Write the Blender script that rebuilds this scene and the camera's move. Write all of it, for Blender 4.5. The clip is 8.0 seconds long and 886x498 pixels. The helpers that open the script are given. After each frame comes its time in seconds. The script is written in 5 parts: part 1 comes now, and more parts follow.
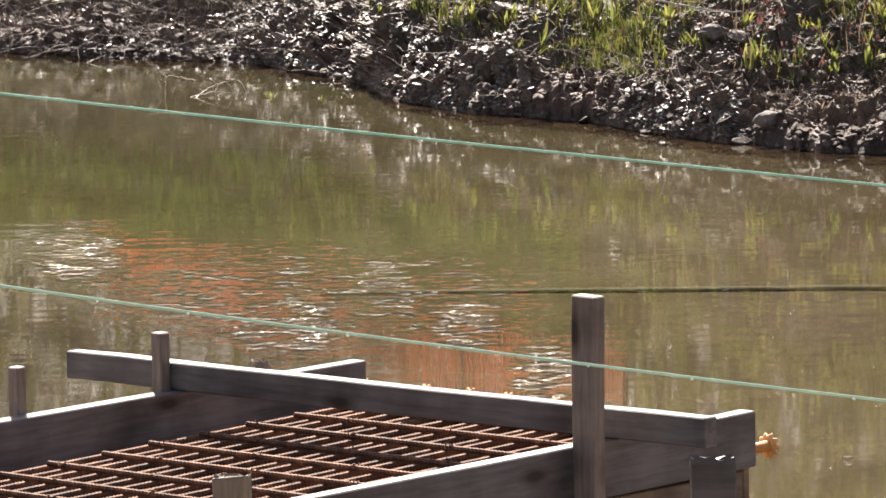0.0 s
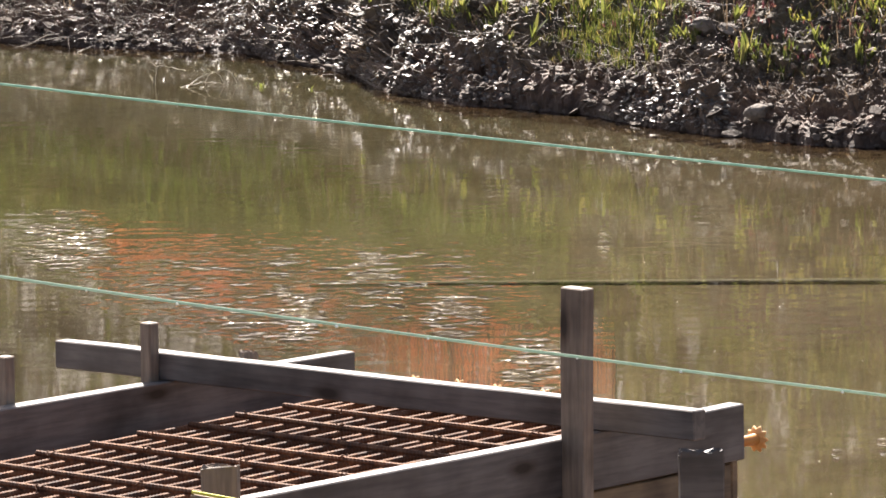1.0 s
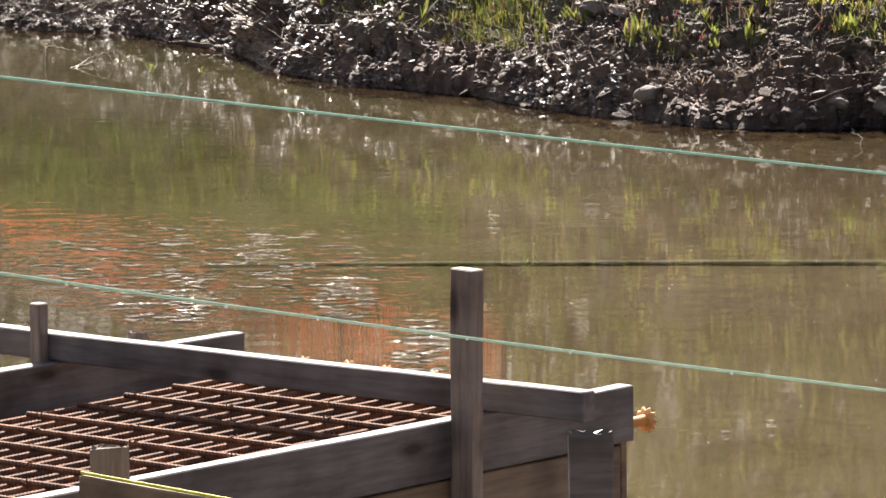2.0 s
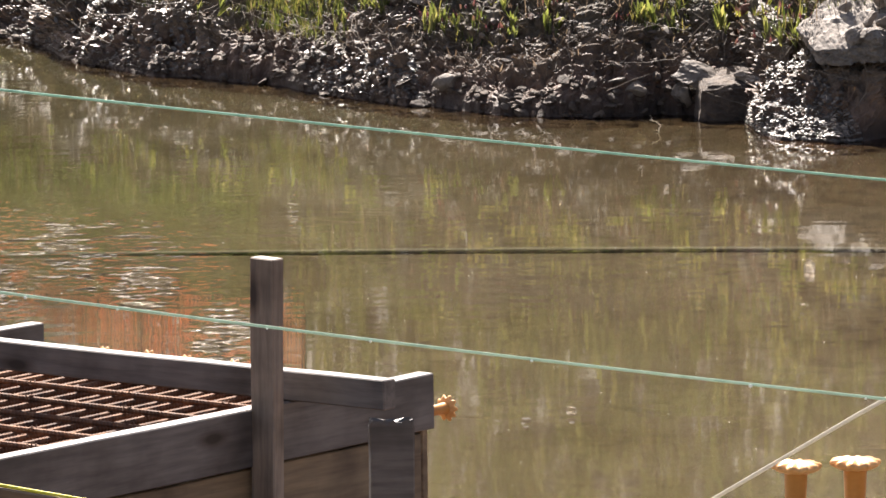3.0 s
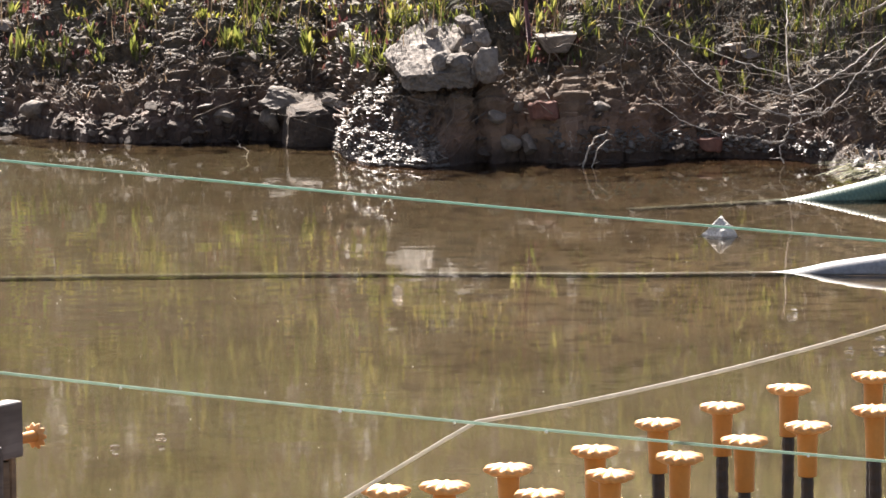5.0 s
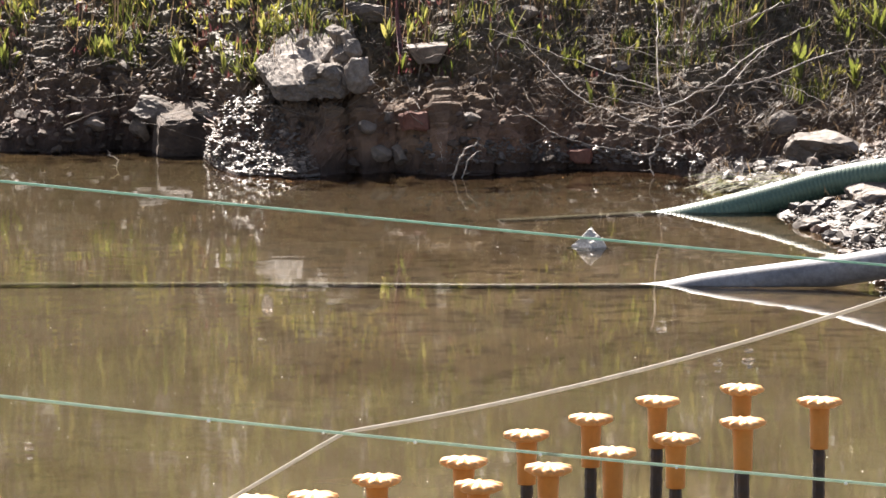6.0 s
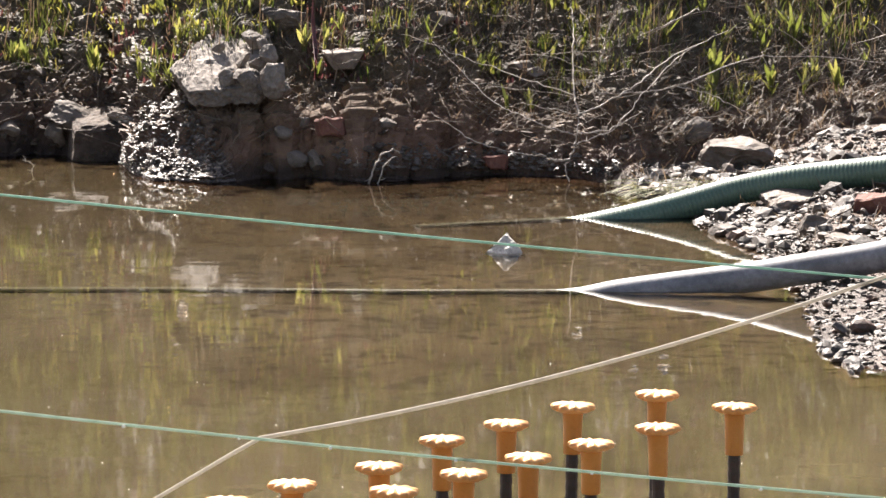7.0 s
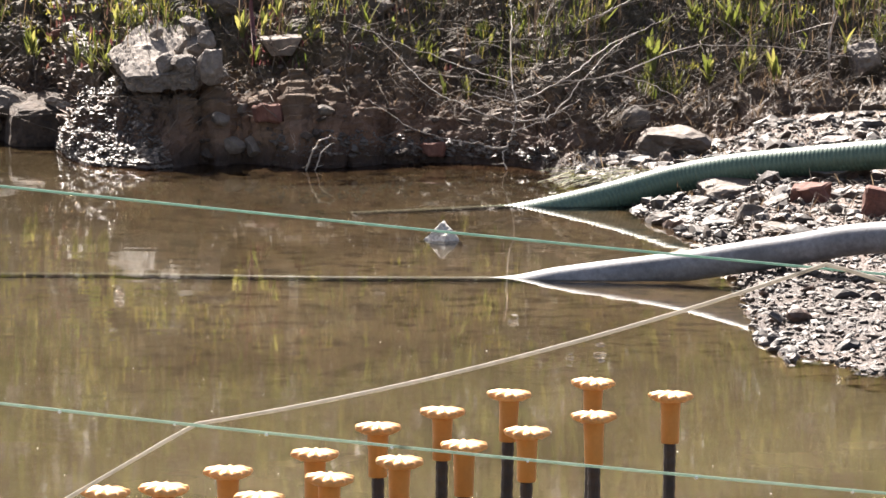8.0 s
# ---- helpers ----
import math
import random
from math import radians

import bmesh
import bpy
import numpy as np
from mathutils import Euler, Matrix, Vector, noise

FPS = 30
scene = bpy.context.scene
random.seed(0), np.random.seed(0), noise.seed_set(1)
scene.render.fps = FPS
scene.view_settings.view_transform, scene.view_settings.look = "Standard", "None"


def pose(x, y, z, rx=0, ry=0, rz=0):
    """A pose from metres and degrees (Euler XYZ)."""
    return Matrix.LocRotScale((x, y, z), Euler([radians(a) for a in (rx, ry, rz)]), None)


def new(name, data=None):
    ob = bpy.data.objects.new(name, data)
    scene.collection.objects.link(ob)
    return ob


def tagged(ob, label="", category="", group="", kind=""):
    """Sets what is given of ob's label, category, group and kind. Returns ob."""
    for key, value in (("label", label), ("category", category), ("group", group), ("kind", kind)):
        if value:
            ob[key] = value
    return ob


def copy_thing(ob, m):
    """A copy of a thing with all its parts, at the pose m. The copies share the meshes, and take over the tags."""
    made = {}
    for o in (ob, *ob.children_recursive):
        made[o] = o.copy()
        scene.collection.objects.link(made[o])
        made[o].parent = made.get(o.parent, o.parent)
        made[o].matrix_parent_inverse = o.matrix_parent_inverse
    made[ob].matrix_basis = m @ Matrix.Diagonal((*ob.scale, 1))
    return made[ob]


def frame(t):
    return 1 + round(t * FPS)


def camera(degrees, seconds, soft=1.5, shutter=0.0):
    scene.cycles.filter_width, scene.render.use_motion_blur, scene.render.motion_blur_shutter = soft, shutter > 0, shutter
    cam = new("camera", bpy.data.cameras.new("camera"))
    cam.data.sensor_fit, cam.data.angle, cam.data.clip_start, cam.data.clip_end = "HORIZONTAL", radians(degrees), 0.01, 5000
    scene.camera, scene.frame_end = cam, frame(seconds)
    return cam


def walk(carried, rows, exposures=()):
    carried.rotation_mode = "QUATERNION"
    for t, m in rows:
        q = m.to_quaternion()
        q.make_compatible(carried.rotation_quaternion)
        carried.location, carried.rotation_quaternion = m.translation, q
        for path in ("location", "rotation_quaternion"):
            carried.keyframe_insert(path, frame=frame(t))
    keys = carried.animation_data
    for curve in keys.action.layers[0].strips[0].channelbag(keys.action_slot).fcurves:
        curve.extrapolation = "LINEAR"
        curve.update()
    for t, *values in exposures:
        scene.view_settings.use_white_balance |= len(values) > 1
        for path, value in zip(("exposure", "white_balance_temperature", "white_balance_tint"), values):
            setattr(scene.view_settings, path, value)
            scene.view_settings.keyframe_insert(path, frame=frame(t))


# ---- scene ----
# ---- camera: a long lens on a tripod, panned to the right ----
EYE = 3.0
cam = camera(10.0, 8.0)
TURNS = [  # seconds, tilt, lean, heading
    (0.0, 83.499, 0.894, -0.102),
    (0.5, 83.467, 0.693, -0.036),
    (1.0, 83.402, 0.601, -0.188),
    (1.2, 83.377, 0.580, -0.343),
    (2.3, 83.119, 0.325, -1.943),
    (2.5, 83.099, 0.338, -2.347),
    (3.0, 83.032, 0.401, -3.702),
    (3.5, 83.022, 0.445, -4.741),
    (4.0, 83.156, 0.349, -6.273),
    (4.5, 83.232, 0.291, -7.234),
    (5.0, 83.303, 0.184, -8.363),
    (5.2, 83.317, 0.100, -8.754),
    (6.3, 83.463, -0.381, -10.089),
    (6.5, 83.489, -0.401, -10.290),
    (7.0, 83.494, -0.484, -10.729),
    (7.5, 83.434, -0.678, -11.141),
    (8.0, 83.357, -0.858, -11.404),
]
walk(cam, [(t, pose(0, 0, EYE, tilt, lean, turn)) for t, tilt, lean, turn in TURNS], [(0.0, 2.0, 6700, 13), (8.0, 2.0, 6700, 13)])

# ---- daylight: clear sky, sun behind the far bank, a little to the left ----
SUN_AZ, SUN_EL = radians(-7), radians(48)  # bearing from +y, clockwise
world = bpy.data.worlds.new("sky")
scene.world = world
world.use_nodes = True
wn = world.node_tree
sky = wn.nodes.new("ShaderNodeTexSky")
sky.sky_type, sky.sun_disc = "NISHITA", False
sky.sun_elevation, sky.sun_rotation = SUN_EL, SUN_AZ
sky.dust_density = 4.0
wn.links.new(sky.outputs[0], wn.nodes["Background"].inputs[0])
wn.nodes["Background"].inputs[1].default_value = 0.05
sun = new("sun", bpy.data.lights.new("sun", "SUN"))
sun.data.energy, sun.data.angle, sun.data.color = 5.0, radians(0.5), (1.0, 0.95, 0.88)
to_sun = Vector((math.sin(SUN_AZ) * math.cos(SUN_EL), math.cos(SUN_AZ) * math.cos(SUN_EL), math.sin(SUN_EL)))
sun.matrix_world = Matrix.Translation((0, 0, 30)) @ to_sun.to_track_quat("Z", "Y").to_matrix().to_4x4()


# ---- materials ----
def nodes_of(name):
    m = bpy.data.materials.new(name)
    m.use_nodes = True
    return m, m.node_tree.nodes, m.node_tree.links, m.node_tree.nodes["Principled BSDF"]


def ramp(n, l, value, stops):
    r = n.new("ShaderNodeValToRGB")
    e = r.color_ramp.elements
    while len(e) < len(stops):
        e.new(0.5)
    for k, (at, colour) in zip(e, stops):
        k.position, k.color = at, (*colour, 1)
    l.new(value, r.inputs[0])
    return r.outputs[0]


def noise_tex(n, l, scale, detail=4.0, rough=0.55, stretch=None, coords="Object"):
    tc = n.new("ShaderNodeTexCoord")
    t = n.new("ShaderNodeTexNoise")
    t.inputs["Scale"].default_value, t.inputs["Detail"].default_value, t.inputs["Roughness"].default_value = scale, detail, rough
    out = tc.outputs[coords]
    if stretch:
        mp = n.new("ShaderNodeMapping")
        mp.inputs["Scale"].default_value = stretch
        l.new(out, mp.inputs[0])
        out = mp.outputs[0]
    l.new(out, t.inputs["Vector"])
    return t.outputs[0]


def mixed(n, l, a, b, factor, kind="MIX"):
    m = n.new("ShaderNodeMix")
    m.data_type, m.blend_type = "RGBA", kind
    for value, slot in ((factor, 0), (a, 6), (b, 7)):
        if hasattr(value, "is_linked"):
            l.new(value, m.inputs[slot])
        else:
            m.inputs[slot].default_value = value if slot == 0 else (*value, 1)
    return m.outputs[2]


def bump(n, l, bsdf, height, strength, distance):
    b = n.new("ShaderNodeBump")
    b.inputs["Strength"].default_value, b.inputs["Distance"].default_value = strength, distance
    l.new(height, b.inputs["Height"])
    l.new(b.outputs[0], bsdf.inputs["Normal"])
    return b


def grainy(name, dark, mid, light, scale, rough=(0.6, 0.9), bump_at=0.0, bump_scale=0.0, fine=8.0, varied=0.0, metal=0.0, grit=0.8, mixed_stones=False):
    """Two-scale stained surface: broad patches times fine grain."""
    m, n, l, p = nodes_of(name)
    broad = noise_tex(n, l, scale, 5)
    grain = noise_tex(n, l, scale * fine, 6, 0.65)
    c1 = ramp(n, l, broad, [(0.32, dark), (0.5, mid), (0.7, light)])
    c2 = ramp(n, l, grain, [(0.3, (0.55, 0.55, 0.55)), (0.7, (1.25, 1.25, 1.25))])
    c = mixed(n, l, c1, c2, grit, "MULTIPLY")
    if mixed_stones:  # stone by stone: grey, buff, reddish, dark
        isle = n.new("ShaderNodeNewGeometry").outputs["Random Per Island"]
        c = mixed(n, l, c, ramp(n, l, isle, [(0.0, (0.5, 0.5, 0.52)), (0.3, (0.8, 0.8, 0.8)), (0.55, (1.0, 0.95, 0.88)), (0.75, (1.25, 0.9, 0.75)), (0.8, (0.75, 0.75, 0.78)), (1.0, (1.3, 1.22, 1.14))]), 1.0, "MULTIPLY")
    if varied:
        info = n.new("ShaderNodeObjectInfo")
        lo, hi = 1 - varied, 1 + varied
        c = mixed(n, l, c, ramp(n, l, info.outputs["Random"], [(0, (lo,) * 3), (1, (hi,) * 3)]), 1.0, "MULTIPLY")
    l.new(c, p.inputs["Base Color"])
    r = ramp(n, l, grain, [(0.3, (rough[0],) * 3), (0.7, (rough[1],) * 3)])
    l.new(r, p.inputs["Roughness"])
    p.inputs["Metallic"].default_value = metal
    if bump_at:
        bump(n, l, p, noise_tex(n, l, bump_scale or scale * 10, 6, 0.65), 1.0, bump_at)
    return m


def wood(name, dark, light, along="x", wet=0.75):
    """Weathered board: long grain, knots and stains."""
    m, n, l, p = nodes_of(name)
    st = {"x": (0.8, 9, 9), "z": (9, 9, 0.8)}[along]
    g = noise_tex(n, l, 5.0, 6, 0.6, st)
    stain = noise_tex(n, l, 3.0, 4)
    c1 = ramp(n, l, g, [(0.3, dark), (0.62, light)])
    c2 = ramp(n, l, stain, [(0.36, (0.22, 0.19, 0.18)), (0.58, (1.0, 1.0, 1.0))])
    c = mixed(n, l, c1, c2, 0.75, "MULTIPLY")
    vor = n.new("ShaderNodeTexVoronoi")
    vor.inputs["Scale"].default_value = 1.0
    tcv = n.new("ShaderNodeTexCoord")
    info = n.new("ShaderNodeObjectInfo")
    vor.voronoi_dimensions = "2D"
    axes = n.new("ShaderNodeSeparateXYZ")
    l.new(tcv.outputs["Object"], axes.inputs[0])
    plane = n.new("ShaderNodeCombineXYZ")
    for slot, axis, k, shift in ((0, 0, 1.25 if along == "x" else 4.0, 17.0), (1, 2, 3.2 if along == "x" else 1.3, 9.0)):
        sc = n.new("ShaderNodeMath")
        sc.operation = "MULTIPLY"
        sc.inputs[1].default_value = k
        l.new(axes.outputs[axis], sc.inputs[0])
        mv = n.new("ShaderNodeMath")
        mv.operation = "MULTIPLY_ADD"
        mv.inputs[1].default_value = shift
        l.new(info.outputs["Random"], mv.inputs[0]), l.new(sc.outputs[0], mv.inputs[2]), l.new(mv.outputs[0], plane.inputs[slot])
    l.new(plane.outputs[0], vor.inputs["Vector"])
    c = mixed(n, l, c, ramp(n, l, vor.outputs["Distance"], [(0.035, (0.14, 0.10, 0.08)), (0.06, (0.5, 0.45, 0.42)), (0.11, (1, 1, 1))]), 1.0, "MULTIPLY")
    c = mixed(n, l, c, ramp(n, l, info.outputs["Random"], [(0, (0.8, 0.8, 0.8)), (1, (1.15, 1.12, 1.08))]), 1.0, "MULTIPLY")
    l.new(c, p.inputs["Base Color"])
    p.inputs["Roughness"].default_value = wet
    bump(n, l, p, g, 0.6, 0.002)
    return m


def hose_material(name, dark, mid, light, rough):
    """Hose wall; light lost under water is put in as a darker colour."""
    m = grainy(name, dark, mid, light, 4, rough, 0.001, 60)
    n, l, p = m.node_tree.nodes, m.node_tree.links, m.node_tree.nodes["Principled BSDF"]
    sep = n.new("ShaderNodeSeparateXYZ")
    l.new(n.new("ShaderNodeNewGeometry").outputs["Position"], sep.inputs[0])
    wet = n.new("ShaderNodeMapRange")
    wet.inputs[1].default_value, wet.inputs[2].default_value, wet.inputs[3].default_value, wet.inputs[4].default_value = -0.012, 0.006, 1.0, 0.0
    l.new(sep.outputs[2], wet.inputs[0])
    wall_colour = p.inputs["Base Color"].links[0].from_socket
    l.new(mixed(n, l, wall_colour, (0.075, 0.074, 0.06), wet.outputs[0]), p.inputs["Base Color"])
    dry = n.new("ShaderNodeMapRange")
    dry.inputs[1].default_value, dry.inputs[2].default_value, dry.inputs[3].default_value, dry.inputs[4].default_value = -0.012, 0.006, 0.0, 0.5
    l.new(sep.outputs[2], dry.inputs[0])
    l.new(dry.outputs[0], p.inputs["Specular IOR Level"])
    return m


def leaf_mat(name, a, b, c, single=False, glow=(1.4, 1.35, 0.7)):
    """Thin leaf that lets the sun through; colour varies leaf by leaf."""
    m, n, l, p = nodes_of(name)
    pick = n.new("ShaderNodeObjectInfo").outputs["Random"] if single else n.new("ShaderNodeNewGeometry").outputs["Random Per Island"]
    col = ramp(n, l, pick, [(0.0, a), (0.5, b), (1.0, c)])
    l.new(col, p.inputs["Base Color"])
    p.inputs["Roughness"].default_value = 0.5
    tr = n.new("ShaderNodeBsdfTranslucent")
    l.new(mixed(n, l, col, glow, 1.0, "MULTIPLY"), tr.inputs[0])
    mx = n.new("ShaderNodeMixShader")
    mx.inputs[0].default_value = 0.5
    l.new(p.outputs[0], mx.inputs[1]), l.new(tr.outputs[0], mx.inputs[2])
    l.new(mx.outputs[0], n["Material Output"].inputs[0])
    return m


def mud_material():
    """Bank soil: wet and glossy by the water, dry crumb and litter above."""
    m, n, l, p = nodes_of("bank_mud")
    broad = noise_tex(n, l, 1.3, 5)
    clod = noise_tex(n, l, 14, 6, 0.65)
    fine = noise_tex(n, l, 70, 5, 0.7)
    c1 = ramp(n, l, broad, [(0.3, (0.066, 0.037, 0.024)), (0.5, (0.115, 0.065, 0.042)), (0.7, (0.185, 0.113, 0.073))])
    c2 = ramp(n, l, clod, [(0.3, (0.6, 0.6, 0.6)), (0.7, (1.4, 1.35, 1.3))])
    c = mixed(n, l, c1, c2, 0.85, "MULTIPLY")
    tc = n.new("ShaderNodeTexCoord")
    sep = n.new("ShaderNodeSeparateXYZ")
    l.new(tc.outputs["Object"], sep.inputs[0])
    ad = n.new("ShaderNodeMath")
    ad.operation = "MULTIPLY_ADD"
    l.new(broad, ad.inputs[0])
    ad.inputs[1].default_value = 0.8
    l.new(sep.outputs[2], ad.inputs[2])
    weedy = ramp(n, l, ad.outputs[0], [(0.55, (0, 0, 0)), (1.3, (1, 1, 1))])
    green = ramp(n, l, clod, [(0.3, (0.05, 0.038, 0.022)), (0.55, (0.085, 0.065, 0.038)), (0.75, (0.14, 0.108, 0.07))])
    c = mixed(n, l, c, green, weedy)
    l.new(c, p.inputs["Base Color"])
    above = n.new("ShaderNodeMapRange")
    above.inputs[1].default_value, above.inputs[2].default_value, above.inputs[3].default_value, above.inputs[4].default_value = -0.004, 0.004, 0.0, 0.5
    l.new(sep.outputs[2], above.inputs[0])
    l.new(above.outputs[0], p.inputs["Specular IOR Level"])
    # sunken leaves and sticks darken the pond bed in small flecks
    under = n.new("ShaderNodeMapRange")
    under.inputs[1].default_value, under.inputs[2].default_value, under.inputs[3].default_value, under.inputs[4].default_value = -0.05, -0.01, 1.0, 0.0
    l.new(sep.outputs[2], under.inputs[0])
    flecks = mixed(n, l, ramp(n, l, noise_tex(n, l, 9, 3, 0.5, (0.8, 1, 1)), [(0.40, (0.28, 0.26, 0.24)), (0.47, (1.25, 1.2, 1.1))]), ramp(n, l, noise_tex(n, l, 1.2, 3), [(0.35, (0.75,) * 3), (0.65, (1.35,) * 3)]), 1.0, "MULTIPLY")
    bank_mirror = n.new("ShaderNodeMapRange")  # the dark bank's reflection, put into the bed colour below it
    bank_mirror.inputs[1].default_value, bank_mirror.inputs[2].default_value, bank_mirror.inputs[3].default_value, bank_mirror.inputs[4].default_value = 24.5, 28.0, 0.0, 1.0
    l.new(sep.outputs[1], bank_mirror.inputs[0])
    bed = mixed(n, l, (0.175, 0.142, 0.098), (0.078, 0.061, 0.042), bank_mirror.outputs[0])
    c = mixed(n, l, c, mixed(n, l, bed, flecks, 1.0, "MULTIPLY"), under.outputs[0])
    # seeping places stay glossy, the rest has dried to a dull crust
    seep = n.new("ShaderNodeAttribute")
    seep.attribute_name = "seep"
    l.new(mixed(n, l, c, ramp(n, l, seep.outputs["Fac"], [(0.11, (1.45, 1.4, 1.36)), (0.28, (1.0, 1.0, 1.0))]), 1.0, "MULTIPLY"), p.inputs["Base Color"])  # dry soil is paler; this also lifts the shaded cut face
    soak = n.new("ShaderNodeMath")  # soil soaked dark just above the water, with an uneven edge
    soak.operation = "MULTIPLY_ADD"
    l.new(clod, soak.inputs[0])
    soak.inputs[1].default_value = -0.10
    l.new(sep.outputs[2], soak.inputs[2])
    c = p.inputs["Base Color"].links[0].from_socket
    l.new(mixed(n, l, c, ramp(n, l, soak.outputs[0], [(0.0, (0.36, 0.345, 0.335)), (0.12, (1, 1, 1))]), 1.0, "MULTIPLY"), p.inputs["Base Color"])
    patch = mixed(n, l, seep.outputs["Fac"], ramp(n, l, noise_tex(n, l, 5, 4), [(0.35, (0.25,) * 3), (0.6, (1,) * 3)]), 1.0, "MULTIPLY")
    rough = ramp(n, l, patch, [(0.0, (0.85,) * 3), (0.38, (0.6,) * 3), (0.9, (0.33,) * 3)])
    l.new(rough, p.inputs["Roughness"])
    both = mixed(n, l, clod, fine, 0.5)
    bump(n, l, p, both, 1.0, 0.03)
    return m


def fibre_mat(name, dark, light, clear=0.0):
    """Nylon or hemp line: lets some of the sun through; clear: how much shows between its fibres."""
    m, n, l, p = nodes_of(name)
    c = ramp(n, l, noise_tex(n, l, 60, 3), [(0.35, dark), (0.65, light)])
    l.new(c, p.inputs["Base Color"])
    p.inputs["Roughness"].default_value = 0.7
    tr = n.new("ShaderNodeBsdfTranslucent")
    l.new(c, tr.inputs[0])
    mx = n.new("ShaderNodeMixShader")
    mx.inputs[0].default_value = 0.5
    l.new(p.outputs[0], mx.inputs[1]), l.new(tr.outputs[0], mx.inputs[2])
    gap = n.new("ShaderNodeMixShader")
    gap.inputs[0].default_value = clear
    l.new(mx.outputs[0], gap.inputs[1]), l.new(n.new("ShaderNodeBsdfTransparent").outputs[0], gap.inputs[2])
    l.new(gap.outputs[0], n["Material Output"].inputs[0])
    return m


def water_material():
    """Clear surface with light ripples: reflection by Fresnel, the rest passes through to the silt below."""
    m, n, l, p = nodes_of("pond_water")
    n.remove(p)
    r1 = noise_tex(n, l, 2.4, 1, 0.5, (1.0, 1.2, 1))
    r2 = noise_tex(n, l, 6.5, 1, 0.5, (0.32, 0.9, 1))
    calm = ramp(n, l, noise_tex(n, l, 0.35, 3), [(0.38, (0.25,) * 3), (0.62, (1, 1, 1))])
    h = mixed(n, l, mixed(n, l, mixed(n, l, r1, r2, 0.55), noise_tex(n, l, 10.5, 0, 0.5, (0.28, 0.9, 1)), 0.3), noise_tex(n, l, 22, 1, 0.5, (0.45, 1, 1)), 0.07)
    # cat's-paws: small puffs of wind that roughen the surface (place, half-widths)
    tc = n.new("ShaderNodeTexCoord")
    puffs = None
    for x, y, rx, ry, force in ((-1.92, 26.5, 0.36, 2.0, 1.0), (-0.73, 23.3, 0.34, 1.6, 1.0), (-0.27, 24.8, 0.24, 1.6, 0.95), (0.10, 23.2, 0.22, 1.1, 1.1), (0.43, 21.6, 0.20, 1.4, 0.95), (0.89, 26.2, 0.05, 1.3, 1.0), (4.9, 22.45, 0.04, 0.6, 1.0), (5.06, 21.38, 0.04, 0.5, 1.0), (4.87, 21.15, 0.03, 0.4, 1.0), (1.53, 19.05, 0.03, 0.3, 1.0), (1.72, 19.24, 0.03, 0.4, 1.0), (3.22, 23.43, 0.035, 0.7, 1.0), (3.01, 22.13, 0.03, 0.4, 1.0), (-0.55, 24.7, 1.6, 3.0, 0.58)):
        mp = n.new("ShaderNodeMapping")
        mp.vector_type = "TEXTURE"
        mp.inputs["Location"].default_value, mp.inputs["Rotation"].default_value, mp.inputs["Scale"].default_value = (x, y, 0), (0, 0, -math.atan2(x, y)), (rx, ry, 1)
        gr = n.new("ShaderNodeTexGradient")
        gr.gradient_type = "SPHERICAL"
        l.new(tc.outputs["Object"], mp.inputs[0]), l.new(mp.outputs[0], gr.inputs[0])
        one = ramp(n, l, gr.outputs[0], [(0.0, (0,) * 3), (0.5, (force,) * 3)])
        puffs = one if puffs is None else mixed(n, l, puffs, one, 1.0, "LIGHTEN")
    gust = mixed(n, l, puffs, ramp(n, l, noise_tex(n, l, 4.5, 2), [(0.38, (0.2,) * 3), (0.62, (1.0,) * 3)]), 1.0, "MULTIPLY")
    rough_patch = ramp(n, l, gust, [(0.12, (0.0,) * 3), (0.45, (0.04,) * 3), (0.95, (0.9,) * 3)])
    b = n.new("ShaderNodeBump")
    b.inputs["Distance"].default_value = WAVE
    b.inputs["Strength"].default_value = 1.0
    sepx = n.new("ShaderNodeSeparateXYZ")
    l.new(tc.outputs["Object"], sepx.inputs[0])
    lap = n.new("ShaderNodeMapRange")  # calmer over the shallows by the beach
    lap.inputs[1].default_value, lap.inputs[2].default_value, lap.inputs[3].default_value, lap.inputs[4].default_value = 2.0, 4.6, 0.0, -0.15
    l.new(sepx.outputs[0], lap.inputs[0])
    l.new(mixed(n, l, h, mixed(n, l, calm, lap.outputs[0], 1.0, "ADD"), 1.0, "MULTIPLY"), b.inputs["Height"])
    chop = n.new("ShaderNodeMapRange")  # wavelets, dying out in the sheltered shallows
    chop.inputs[1].default_value, chop.inputs[2].default_value, chop.inputs[3].default_value, chop.inputs[4].default_value = 1.0, 4.0, 0.14, 0.06
    l.new(sepx.outputs[0], chop.inputs[0])
    b3 = n.new("ShaderNodeBump")
    b3.inputs["Distance"].default_value = CHOP
    lee = n.new("ShaderNodeMapRange")  # still water in the lee of the near shore
    lee.inputs[1].default_value, lee.inputs[2].default_value, lee.inputs[3].default_value, lee.inputs[4].default_value = 20.0, 23.5, 0.25, 1.0
    l.new(sepx.outputs[1], lee.inputs[0])
    l.new(mixed(n, l, mixed(n, l, chop.outputs[0], lee.outputs[0], 1.0, "MULTIPLY"), calm, 0.5, "MULTIPLY"), b3.inputs["Strength"])
    l.new(noise_tex(n, l, 6.0, 0, 0.5, (0.45, 1.0, 1)), b3.inputs["Height"]), l.new(b.outputs[0], b3.inputs["Normal"])
    b = b3
    b2 = n.new("ShaderNodeBump")
    b2.inputs["Distance"].default_value = GUST
    l.new(rough_patch, b2.inputs["Strength"]), l.new(noise_tex(n, l, 13, 0, 0.5, (1.25, 0.8, 1)), b2.inputs["Height"])
